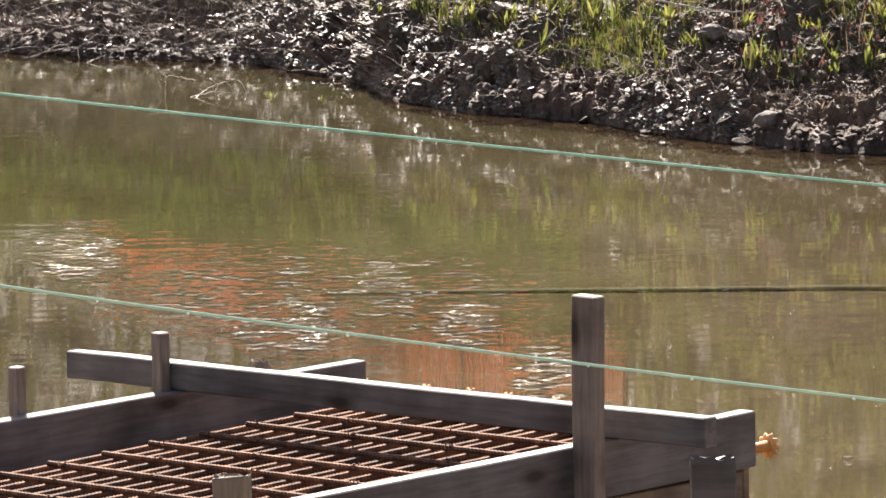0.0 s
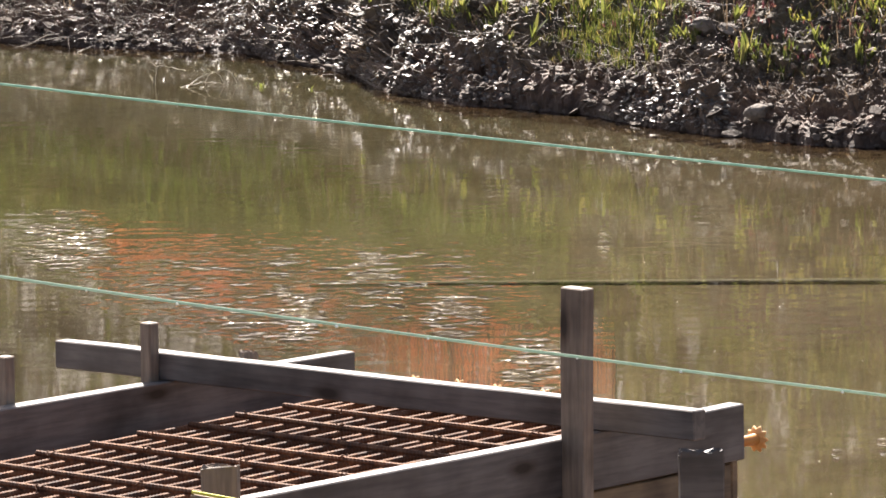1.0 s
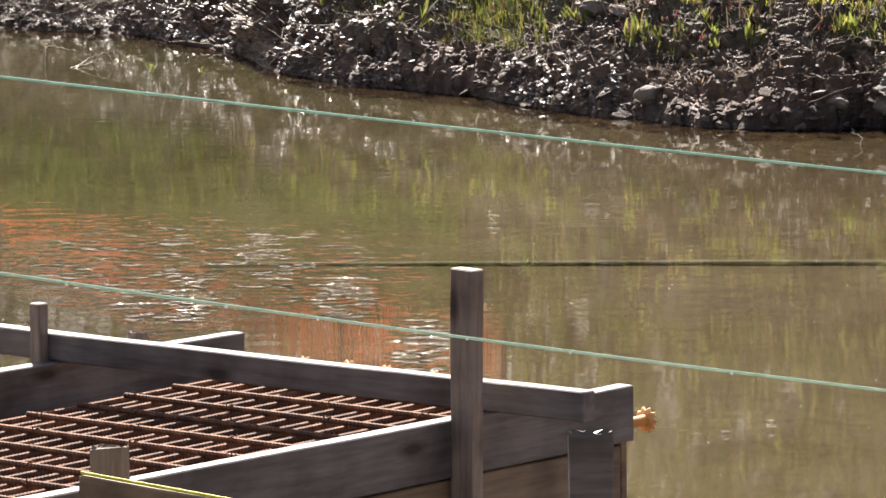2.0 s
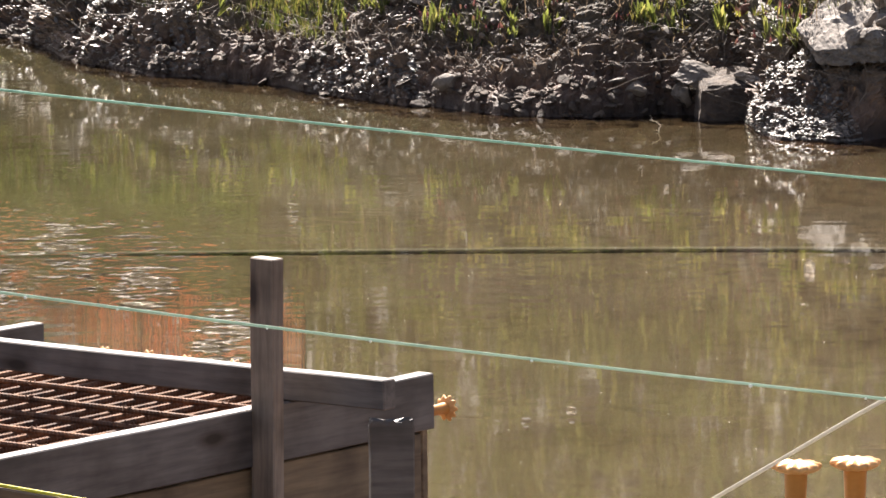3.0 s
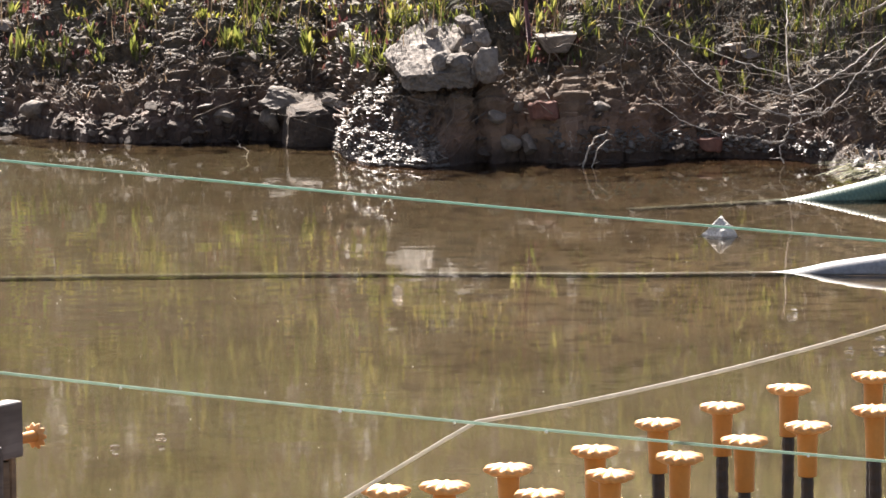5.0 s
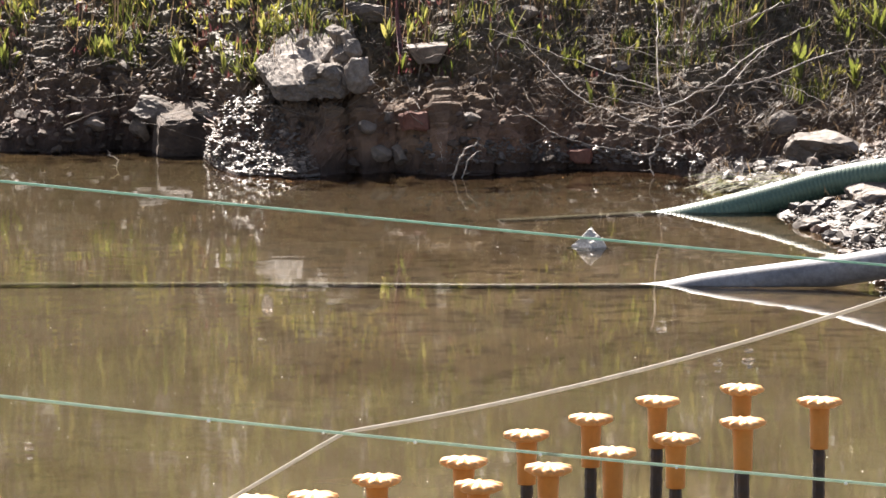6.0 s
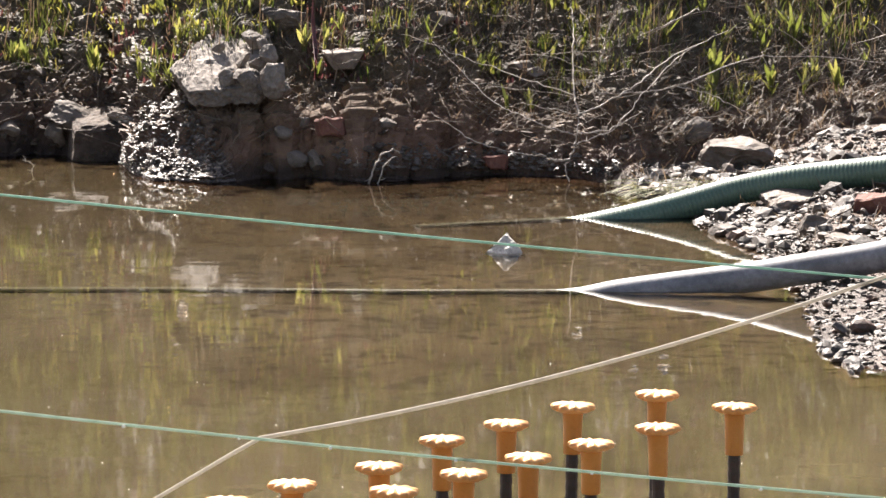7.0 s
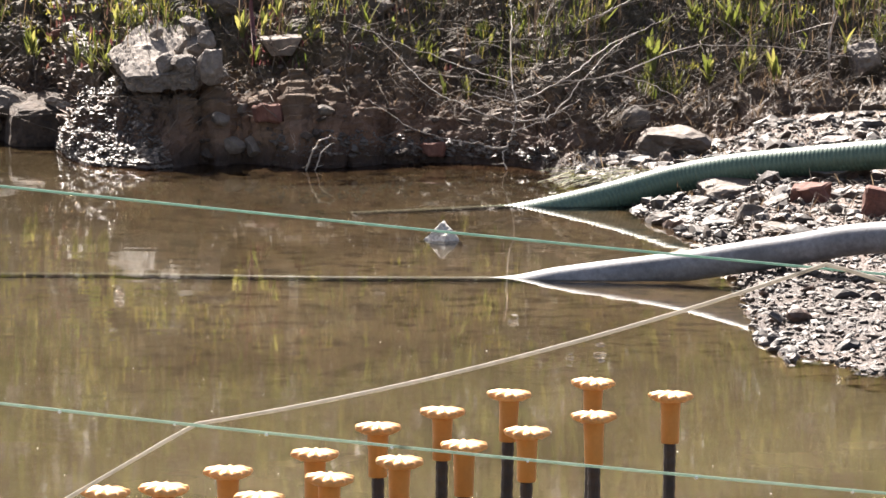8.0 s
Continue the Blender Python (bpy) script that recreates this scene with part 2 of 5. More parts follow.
    l.new(b.outputs[0], b2.inputs["Normal"])
    b = b2
    fr = n.new("ShaderNodeFresnel")
    fr.inputs[0].default_value = 1.33
    gl = n.new("ShaderNodeBsdfGlossy")
    l.new(ramp(n, l, rough_patch, [(0.1, (0.03,) * 3), (0.5, (0.09,) * 3)]), gl.inputs["Roughness"])
    tr = n.new("ShaderNodeBsdfRefraction")
    tr.inputs["Color"].default_value, tr.inputs["Roughness"].default_value, tr.inputs["IOR"].default_value = (0.92, 0.88, 0.78, 1), 0.0, 1.33
    l.new(b.outputs[0], tr.inputs["Normal"]), l.new(b.outputs[0], gl.inputs["Normal"]), l.new(b.outputs[0], fr.inputs["Normal"])
    mx = n.new("ShaderNodeMixShader")
    l.new(fr.outputs[0], mx.inputs[0]), l.new(tr.outputs[0], mx.inputs[1]), l.new(gl.outputs[0], mx.inputs[2])
    l.new(mx.outputs[0], n["Material Output"].inputs[0])
    return m


WAVE, GUST, CHOP = 0.0011, 0.19, 0.009


def silt_material():
    """Clouds of suspended silt, partly see-through."""
    m, n, l, p = nodes_of("suspended_silt")
    c = ramp(n, l, noise_tex(n, l, 0.5, 4), [(0.3, (0.068, 0.055, 0.037)), (0.5, (0.084, 0.070, 0.049)), (0.72, (0.101, 0.086, 0.063))])
    p.inputs["Roughness"].default_value = 1.0
    p.inputs["Specular IOR Level"].default_value = 0.0
    cloud = ramp(n, l, noise_tex(n, l, 0.8, 4), [(0.3, (0.8,) * 3), (0.7, (1.15,) * 3)])
    # stirred up on the work side of the pond, clearer towards the far bank
    tc = n.new("ShaderNodeTexCoord")
    sep = n.new("ShaderNodeSeparateXYZ")
    l.new(tc.outputs["Object"], sep.inputs[0])
    plant_mirror = n.new("ShaderNodeMapRange")  # green of the mirrored bank plants, put into the silt colour
    plant_mirror.inputs[1].default_value, plant_mirror.inputs[2].default_value, plant_mirror.inputs[3].default_value, plant_mirror.inputs[4].default_value = -1.0, 4.0, 0.75, 0.0
    l.new(sep.outputs[0], plant_mirror.inputs[0])
    still = n.new("ShaderNodeMapRange")
    still.inputs[1].default_value, still.inputs[2].default_value = 23.0, 27.5
    l.new(sep.outputs[1], still.inputs[0])
    c = mixed(n, l, c, (0.056, 0.058, 0.028), mixed(n, l, plant_mirror.outputs[0], still.outputs[0], 1.0, "MULTIPLY"))
    silt_tone = n.new("ShaderNodeMapRange")  # silt colour: darker at the near left, a little brighter far off
    silt_tone.inputs[1].default_value, silt_tone.inputs[2].default_value, silt_tone.inputs[3].default_value, silt_tone.inputs[4].default_value = -2.0, 3.0, 0.46, 0.92
    l.new(sep.outputs[0], silt_tone.inputs[0])
    c = mixed(n, l, c, mixed(n, l, silt_tone.outputs[0], (1.18, 1.18, 1.18), still.outputs[0]), 1.0, "MULTIPLY")
    l.new(c, p.inputs["Base Color"])
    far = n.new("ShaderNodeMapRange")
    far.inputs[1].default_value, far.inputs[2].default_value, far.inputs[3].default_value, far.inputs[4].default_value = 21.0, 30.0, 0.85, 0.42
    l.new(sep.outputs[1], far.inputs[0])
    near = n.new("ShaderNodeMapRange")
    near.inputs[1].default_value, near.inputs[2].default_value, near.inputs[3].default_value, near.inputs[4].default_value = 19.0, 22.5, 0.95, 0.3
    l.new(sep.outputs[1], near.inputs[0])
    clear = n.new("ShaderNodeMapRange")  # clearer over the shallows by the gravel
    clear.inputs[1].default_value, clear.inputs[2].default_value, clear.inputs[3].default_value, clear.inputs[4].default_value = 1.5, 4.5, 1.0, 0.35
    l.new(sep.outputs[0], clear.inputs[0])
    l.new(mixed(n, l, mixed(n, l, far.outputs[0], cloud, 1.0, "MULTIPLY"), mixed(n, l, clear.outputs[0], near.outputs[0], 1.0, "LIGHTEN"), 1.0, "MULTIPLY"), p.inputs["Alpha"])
    return m


MUD, WATER, SILT = mud_material(), water_material(), silt_material()
WET_MUD = grainy("wet_mud_crust", (0.05, 0.04, 0.032), (0.08, 0.064, 0.052), (0.12, 0.098, 0.08), 9, (0.29, 0.45), 0.006, 60)
GREY_WOOD = wood("weathered_board", (0.073, 0.066, 0.063), (0.15, 0.136, 0.128), wet=0.5)
POST_WOOD = wood("stake_wood", (0.17, 0.135, 0.104), (0.34, 0.27, 0.205), "z", 0.55)
PLY = wood("panel_wood", (0.15, 0.10, 0.055), (0.27, 0.195, 0.11), wet=0.6)
RUST = grainy("rusty_steel", (0.05, 0.020, 0.009), (0.13, 0.052, 0.021), (0.25, 0.128, 0.062), 12, (0.75, 0.95), 0.001, 200, varied=0.25)
DARK_STEEL = grainy("dark_rebar_steel", (0.018, 0.013, 0.011), (0.03, 0.022, 0.018), (0.06, 0.035, 0.022), 15, (0.45, 0.7), 0.001, 220)
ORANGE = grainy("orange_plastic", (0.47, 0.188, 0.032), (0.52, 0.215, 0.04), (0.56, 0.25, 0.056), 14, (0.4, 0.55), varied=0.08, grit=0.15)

# cap heads: same plastic as ORANGE, full sun put into a paler colour
CAP_TOP = grainy("sunlit_orange_plastic", (0.60, 0.28, 0.085), (0.66, 0.34, 0.115), (0.73, 0.41, 0.165), 14, (0.45, 0.6), varied=0.06, grit=0.2)
PALE_LINE = fibre_mat("faded_green_string", (0.15, 0.235, 0.19), (0.20, 0.29, 0.24), 0.35)
GREEN_LINE = fibre_mat("green_string", (0.11, 0.22, 0.18), (0.16, 0.285, 0.235), 0.25)
DROP, _n, _l, _p = nodes_of("water_drop")
_p.inputs["Base Color"].default_value, _p.inputs["Roughness"].default_value = (0.9, 0.93, 0.92, 1), 0.12
TAN_LINE = fibre_mat("tan_rope_fibre", (0.30, 0.275, 0.235), (0.38, 0.35, 0.30), 0.2)
YELLOW_LINE = grainy("yellow_string", (0.62, 0.55, 0.03), (0.75, 0.68, 0.05), (0.8, 0.74, 0.15), 30, (0.5, 0.7))
GREY_PIPE = hose_material("grey_hose_rubber", (0.12, 0.125, 0.135), (0.16, 0.165, 0.18), (0.21, 0.215, 0.23), (0.5, 0.7))
GREEN_HOSE = hose_material("green_hose_plastic", (0.06, 0.108, 0.076), (0.078, 0.138, 0.099), (0.103, 0.17, 0.127), (0.42, 0.58))
RUBBLE = grainy("bank_rubble_stone", (0.058, 0.044, 0.034), (0.10, 0.077, 0.06), (0.165, 0.13, 0.105), 5, (0.6, 0.9), 0.005, 50, mixed_stones=True)
STONE = grainy("bank_stone", (0.072, 0.055, 0.043), (0.115, 0.09, 0.071), (0.18, 0.146, 0.118), 5, (0.6, 0.9), 0.006, 40, varied=0.2)
GRAVEL = grainy("wet_gravel", (0.036, 0.029, 0.024), (0.07, 0.056, 0.046), (0.125, 0.10, 0.083), 4, (0.42, 0.75), 0.004, 60, mixed_stones=True)
EARTH = grainy("damp_earth", (0.045, 0.030, 0.021), (0.07, 0.048, 0.034), (0.11, 0.078, 0.055), 9, (0.7, 0.95), 0.02, 40)
CRUMB = grainy("dry_soil_crumb", (0.06, 0.041, 0.03), (0.10, 0.072, 0.053), (0.165, 0.128, 0.10), 6, (0.5, 0.85), 0.006, 60, mixed_stones=True)
PALE_STONE = grainy("pale_limestone", (0.30, 0.28, 0.25), (0.42, 0.40, 0.365), (0.52, 0.50, 0.46), 12, (0.4, 0.7), 0.006, 60)
BRICK = grainy("broken_brick", (0.10, 0.04, 0.028), (0.15, 0.058, 0.04), (0.20, 0.095, 0.07), 6, (0.75, 0.95), 0.004, 60)
CONCRETE = grainy("broken_concrete", (0.115, 0.095, 0.08), (0.175, 0.148, 0.125), (0.26, 0.225, 0.193), 4, (0.7, 0.95), 0.012, 30)
TWIG = grainy("dry_twig", (0.08, 0.06, 0.045), (0.15, 0.118, 0.092), (0.27, 0.22, 0.172), 3, (0.6, 0.85))
ROOT = grainy("dry_root", (0.10, 0.07, 0.05), (0.17, 0.13, 0.095), (0.28, 0.225, 0.17), 3, (0.6, 0.85))
PALE_TWIG = grainy("bleached_branch", (0.28, 0.235, 0.19), (0.42, 0.36, 0.30), (0.55, 0.49, 0.42), 3, (0.55, 0.8))
STEM = grainy("green_stem", (0.08, 0.08, 0.03), (0.12, 0.11, 0.04), (0.18, 0.13, 0.06), 8, (0.5, 0.7))
REDSTEM = grainy("red_stalk", (0.07, 0.02, 0.022), (0.11, 0.034, 0.036), (0.15, 0.06, 0.055), 8, (0.5, 0.7))
LEAF = leaf_mat("weed_leaf", (0.085, 0.105, 0.03), (0.145, 0.165, 0.06), (0.215, 0.205, 0.09), True, (1.4, 1.35, 0.85))
PALE_LEAF = leaf_mat("pale_weed_leaf", (0.10, 0.125, 0.035), (0.19, 0.19, 0.06), (0.30, 0.26, 0.13))
GRASS = leaf_mat("grass_blade", (0.036, 0.055, 0.018), (0.07, 0.086, 0.03), (0.16, 0.135, 0.07))
STRAW = leaf_mat("straw_green_blade", (0.07, 0.095, 0.03), (0.13, 0.14, 0.05), (0.22, 0.195, 0.10))
REDLEAF = leaf_mat("red_stem_leaf", (0.095, 0.036, 0.042), (0.12, 0.056, 0.05), (0.13, 0.085, 0.055), glow=(1.0, 0.8, 0.85))
MESH_ORANGE = leaf_mat("orange_mesh_plastic", (0.74, 0.29, 0.11), (0.79, 0.34, 0.15), (0.84, 0.39, 0.19), glow=(1.15, 1.1, 1.0))
DRY = leaf_mat("dry_litter", (0.072, 0.05, 0.036), (0.118, 0.088, 0.064), (0.21, 0.165, 0.122), glow=(1.0, 0.92, 0.8))
SCRUB = leaf_mat("scrub_leaf", (0.034, 0.060, 0.013), (0.055, 0.084, 0.02), (0.088, 0.105, 0.03), glow=(1.2, 1.15, 0.7))
BUSH = leaf_mat("bush_leaf", (0.042, 0.056, 0.018), (0.07, 0.084, 0.028), (0.115, 0.11, 0.045), glow=(1.2, 1.15, 0.7))


# ---- mesh helpers ----
def mesh_object(name, verts, faces, material, smooth=False):
    me = bpy.data.meshes.new(name)
    me.from_pydata([tuple(v) for v in verts], [], [tuple(f) for f in faces])
    me.materials.append(material)
    if smooth:
        me.polygons.foreach_set("use_smooth", [True] * len(me.polygons))
    me.update()
    return new(name, me)


def part(name, bm, material, parent=None, label="", smooth=False):
    """Links a bmesh as one mesh object, under a thing or a part if given."""
    me = bpy.data.meshes.new(name)
    bmesh.ops.recalc_face_normals(bm, faces=bm.faces)
    bm.to_mesh(me)
    bm.free()
    me.materials.append(material)
    if smooth:
        me.polygons.foreach_set("use_smooth", [True] * len(me.polygons))
    ob = new(name, me)
    if parent:
        ob.parent = parent
    if label:
        tagged(ob, label)
    return ob


def hashed(ix, iy, iz, seed):
    h = (ix.astype(np.int64) * 374761393 + iy.astype(np.int64) * 668265263 + iz.astype(np.int64) * 2147483647 + seed * 974711) & 0xFFFFFFFF
    h = ((h ^ (h >> 13)) * 1274126177) & 0xFFFFFFFF
    h = ((h ^ (h >> 16)) * 2246822519) & 0xFFFFFFFF
    return ((h ^ (h >> 15)) & 0xFFFF) / 65535.0


def vnoise(p, scale, seed=0):
    """Smooth value noise in -1..1 at the points p (n, 3), cells of 1/scale metres."""
    turn, _ = np.linalg.qr(np.random.RandomState(seed + 40).normal(size=(3, 3)))
    q = (p @ turn) * scale
    i = np.floor(q)
    f = q - i
    f = f * f * (3 - 2 * f)
    out = 0
    for dx in (0, 1):
        for dy in (0, 1):
            for dz in (0, 1):
                w = (f[:, 0] if dx else 1 - f[:, 0]) * (f[:, 1] if dy else 1 - f[:, 1]) * (f[:, 2] if dz else 1 - f[:, 2])
                out = out + w * hashed(i[:, 0] + dx, i[:, 1] + dy, i[:, 2] + dz, seed)
    return out * 2 - 1


# ---- the ground: near shore, pond bed, far bank, and on to the horizon, in one sheet ----
# shoreline of the far bank: bearing (degrees clockwise from +y) and distance from the tripod
SHORE_AZ = [-40, -12, -5, -3.7, -2.1, -1.4, -0.9, -0.5, 0.0, 0.32, 1.1, 1.9, 2.7, 3.5, 4.3, 5.0, 6.4, 7.06, 7.27, 7.5, 8.12, 8.38, 8.7, 9.15, 9.8, 10.75, 11.7, 12.6, 13.1, 13.7, 13.9, 14.5, 14.9, 15.13, 15.5, 16.6, 20, 40]
SHORE_D = [44, 43, 41.0, 40.1, 39.3, 38.1, 37.0, 35.6, 34.9, 34.5, 34.0, 33.4, 32.5, 32.0, 31.4, 31.2, 31.3, 31.1, 30.15, 29.75, 29.55, 29.7, 30.0, 29.95, 29.85, 30.1, 30.15, 29.9, 29.3, 28.0, 27.3, 26.2, 24.8, 22.6, 22.0, 21.5, 20.5, 18]
NEAR_D = 17.2


def key(az, xs, ys):
    return np.interp(az, xs, ys)


cols = np.concatenate([np.linspace(-180, -45, 28)[:-1], np.linspace(-45, -6.5, 40)[:-1], np.arange(-6.5, 18.5, 0.022), np.linspace(18.5, 45, 30), np.linspace(45, 180, 28)[1:]])
ncol = len(cols)
ds = key(cols, SHORE_AZ, SHORE_D)
edge = np.stack([cols * 0.55, cols * 0, cols * 0], 1)
fine_ok = (cols > -8) & (cols < 20)
foot = ds + np.where(fine_ok, 0.14 * vnoise(edge, 4, 3), 0)
ds = foot + np.where(fine_ok, 0.07 * vnoise(edge, 11, 4) + 0.03 * vnoise(edge, 30, 9), 0)
toe = np.maximum(np.maximum(foot, ds + 0.01), key(cols, [-40, 0, 11, 12.5, 13.2, 14.0, 16, 20, 40], [0, 0, 29.0, 29.75, 29.9, 30.3, 30.8, 31, 31]))
toe = np.where(cols < 12.3, np.minimum(toe, ds + 0.025), toe)
# the first steep face above the water (height, run) and the slope above it
face_h = key(cols, [-8, -3, -1.6, -0.5, 2, 5, 6.8, 7.1, 8.0, 8.5, 11.5, 12.4, 13.2, 14, 20], [0.25, 0.25, 0.3, 0.42, 0.40, 0.36, 0.33, 0.30, 0.35, 0.38, 0.36, 0.36, 0.3, 0.14, 0.1])
face_h = face_h * (1 + np.where(fine_ok, 0.22 * vnoise(edge, 2.1, 12) + 0.12 * vnoise(edge, 6, 13), 0))
face_r = key(cols, [-8, -3, -1.6, -0.5, 0.5, 1.2, 2, 5, 6.9, 7.3, 7.7, 8.05, 8.4, 8.8, 11.5, 13, 14, 20], [0.8, 0.8, 0.85, 0.9, 0.85, 0.62, 0.62, 0.6, 0.35, 0.85, 0.9, 0.65, 0.52, 0.50, 0.48, 0.45, 0.6, 0.6])
crest = key(cols, [-8, 0.5, 3, 20], [7.5, 7.0, 3.6, 3.4])
slope = key(cols, [-8, -2, 0, 2.5, 3.5, 8.8, 9.4, 12.8, 13.6, 20], [0.7, 0.6, 0.52, 0.52, 0.68, 0.66, 0.58, 0.60, 0.56, 0.56])
rows_d, rows_z = [], []


shoal = key(cols, [4, 10], [0.7, 0.36])  # shallower towards the gravel


def row(d, z):
    if np.ndim(z) == 0 and z < -0.31:
        z = z * shoal
    rows_d.append(d + 0 * cols), rows_z.append(z + 0 * cols)


for d, z in ((0.0, 1.35), (0.3, 1.35), (3, 1.3), (6, 0.95), (8, 0.62), (9.5, 0.55), (11, 0.4), (13, 0.22), (14.5, 0.14), (16, 0.10), (NEAR_D - 0.2, 0.0), (NEAR_D + 0.1, -0.16), (NEAR_D + 2, -0.3)):
    row(np.minimum(d, ds - 1.2 * (30 - d) / 30), z)
bed_w = np.minimum(2.0, np.maximum(0.6, 0.45 * (ds - NEAR_D - 2)))
for k in np.linspace(0, 1, 14)[1:]:  # bed towards the far side
    row((NEAR_D + 2) * (1 - k) + (ds - bed_w) * k, -0.32 - 0.06 * math.sin(3 * k))
for k in np.linspace(0, 1, 28)[1:]:
    row(ds - bed_w * (1 - k), -0.34 * shoal * (1 - k) ** 0.6)
# how sheer the face is cut: small values rise at once, large ones are slumped
cut = key(cols, [-1.6, 0.6, 1.4, 2.3, 2.8, 3.6, 6.9, 7.2, 8.2, 8.5, 12.3, 13], [0.85, 0.75, 0.5, 0.7, 0.7, 0.5, 0.5, 0.8, 0.8, 0.55, 0.6, 0.8])
rise = key(cols, [12.5, 13.2], [0.8, 0.032])
for k in np.linspace(0, 1, 60)[1:]:  # beach
    row(ds + (toe - ds) * k, rise * (toe - ds) * k)
z0 = rise * (toe - ds)
for k in np.linspace(0, 1, 46)[1:]:  # steep face
    row(toe + face_r * k, z0 + face_h * k ** cut)
top_d, top_z = toe + face_r, z0 + face_h
UP = np.concatenate([np.linspace(0, 1.7, 130)[1:], np.linspace(1.7, 8.0, 80)[1:]])
for u in UP:  # weedy slope
    row(top_d + u, top_z + np.minimum(slope * u, crest + 0.05 * u))
last_d, last_z = top_d + UP[-1], top_z + np.minimum(slope * UP[-1], crest + 0.05 * UP[-1])
unseen_rise = key(cols, [-60, -40, 0.5, 3], [0, 0.55, 0.55, 0])  # unseen rise added behind the fence, keeping sky out of the pond's reflection
for du, dz in ((1, 0.2), (3, 0.3), (10, 0.4), (40, 0.6), (150, 1.0), (700, 3), (3000, 6)):
    row(last_d + du, last_z + dz + unseen_rise * min(du, 12))
gd, gz = np.array(rows_d), np.array(rows_z)
nrow = len(gd)
a = np.radians(cols)[None, :]
pts = np.stack([gd * np.sin(a), gd * np.cos(a), gz], 2)
# clods: push along the normal, strongest on the steep wet face
gu = np.gradient(pts, axis=0)
gv = np.gradient(pts, axis=1)
nor = np.cross(gv, gu)
nor /= np.linalg.norm(nor, axis=2, keepdims=True) + 1e-9
outward = np.stack([-np.sin(a) * 0.7 + 0 * gd, -np.cos(a) * 0.7 + 0 * gd, 0.7 + 0 * gd], 2)
nor *= np.sign((nor * outward).sum(2, keepdims=True) + 1e-6)
flat = pts.reshape(-1, 3)
r0 = 13 + 13 + 27  # first row of the beach
r_face, r_slope = r0 + 59, r0 + 59 + 45
amp = np.zeros((nrow, 1))
amp[r0 - 8:r0, 0] = np.linspace(0, 0.08, 8)
amp[r0:r_slope, 0] = np.concatenate([np.full(59, 0.15), np.linspace(0.4, 1.2, 20), np.full(25, 1.2)])
amp[r_slope:r_slope + len(UP), 0] = np.concatenate([np.linspace(1.2, 0.8, 40), np.full(len(UP) - 40, 0.8)])
big = vnoise(flat, 2.2, 1)
n1, n2, n3, n4 = (vnoise(flat, s, k) for s, k in ((5.5, 2), (12, 5), (25, 6), (50, 7)))
n5 = vnoise(flat, 85, 8)
lump = 0.09 * big + 0.045 * (1 - 2 * np.abs(n1)) + 0.030 * (1 - 2 * np.abs(n2)) + 0.022 * (1 - 2 * np.abs(n3)) + 0.013 * n4 + 0.009 * n5
calm_face = np.ones((nrow, ncol, 1))
calm_face[r_face:r_slope] = key(cols, [-1.8, -1.4, 0.6, 1.2, 8.3, 8.7, 12.3, 13], [1, 1.5, 1.5, 1, 1, 0.75, 0.75, 1])[None, :, None]
push = lump.reshape(nrow, ncol, 1) * calm_face * amp[:, :, None] * fine_ok[None, :, None]
pts = pts + nor * push
idx = np.arange(nrow * ncol).reshape(nrow, ncol)
quads = np.stack([idx[:-1, :-1], idx[:-1, 1:], idx[1:, 1:], idx[1:, :-1]], 2).reshape(-1, 4)
me = bpy.data.meshes.new("ground")
me.vertices.add(nrow * ncol)
me.vertices.foreach_set("co", pts.reshape(-1).astype(np.float32))
me.loops.add(quads.size)
me.loops.foreach_set("vertex_index", quads.reshape(-1).astype(np.int32))
me.polygons.add(len(quads))
me.polygons.foreach_set("loop_start", (np.arange(len(quads)) * 4).astype(np.int32))
me.polygons.foreach_set("use_smooth", np.zeros(len(quads), bool))
me.materials.append(MUD)
me.update(calc_edges=True)
me.validate()
# where ground water seeps out of the bank
dry_from = 60  # rows over which the slope dries out
seep_az = key(cols, [-8, -2.2, -1.6, 0.7, 1.2, 1.9, 2.3, 3.4, 3.9, 6.9, 7.3, 8.2, 8.5, 11.2, 12.2, 20], [1, 1, 1.0, 0.9, 0.6, 0.5, 0.8, 0.7, 0.4, 0.35, 1.0, 1.0, 0.1, 0.1, 0.5, 0.6])
damp = np.zeros(nrow)  # 1: on the shore and the steep face, 0: elsewhere
damp[r0 - 12:r_slope] = 1.0
damp[r_slope:r_slope + dry_from] = np.linspace(1, 0, dry_from)
seep = 0.3 + damp[:, None] * (seep_az[None, :] - 0.3)
seep[r0 - 12:r_face + 3] = np.where(cols < 12.6, 0.3, seep_az)[None, :]  # washed mud at the waterline
me.attributes.new("seep", "FLOAT", "POINT").data.foreach_set("value", seep.reshape(-1).astype(np.float32))
ground = tagged(new("ground", me), "wet brown mud bank rising from a pond, weedy above", "ground", kind="structure")

# lookup of the far bank by bearing and elevation seen from the tripod head
bank = pts[r0 - 12:r_slope + len(UP)]
b_dist = np.hypot(bank[:, :, 0], bank[:, :, 1])
b_el = np.degrees(np.arctan2(bank[:, :, 2] - EYE, b_dist))


def spot(az, el):
    """The place on the far bank seen at that bearing and elevation (degrees)."""
    k = int(np.clip(np.searchsorted(cols, az), 1, ncol - 2))
    e = np.abs(b_el[:, k] - el)
    near = np.where(e < max(0.03, e.min() + 0.004))[0]
    j = near[np.argmin(b_dist[near, k])]
    return Vector(bank[j, k])


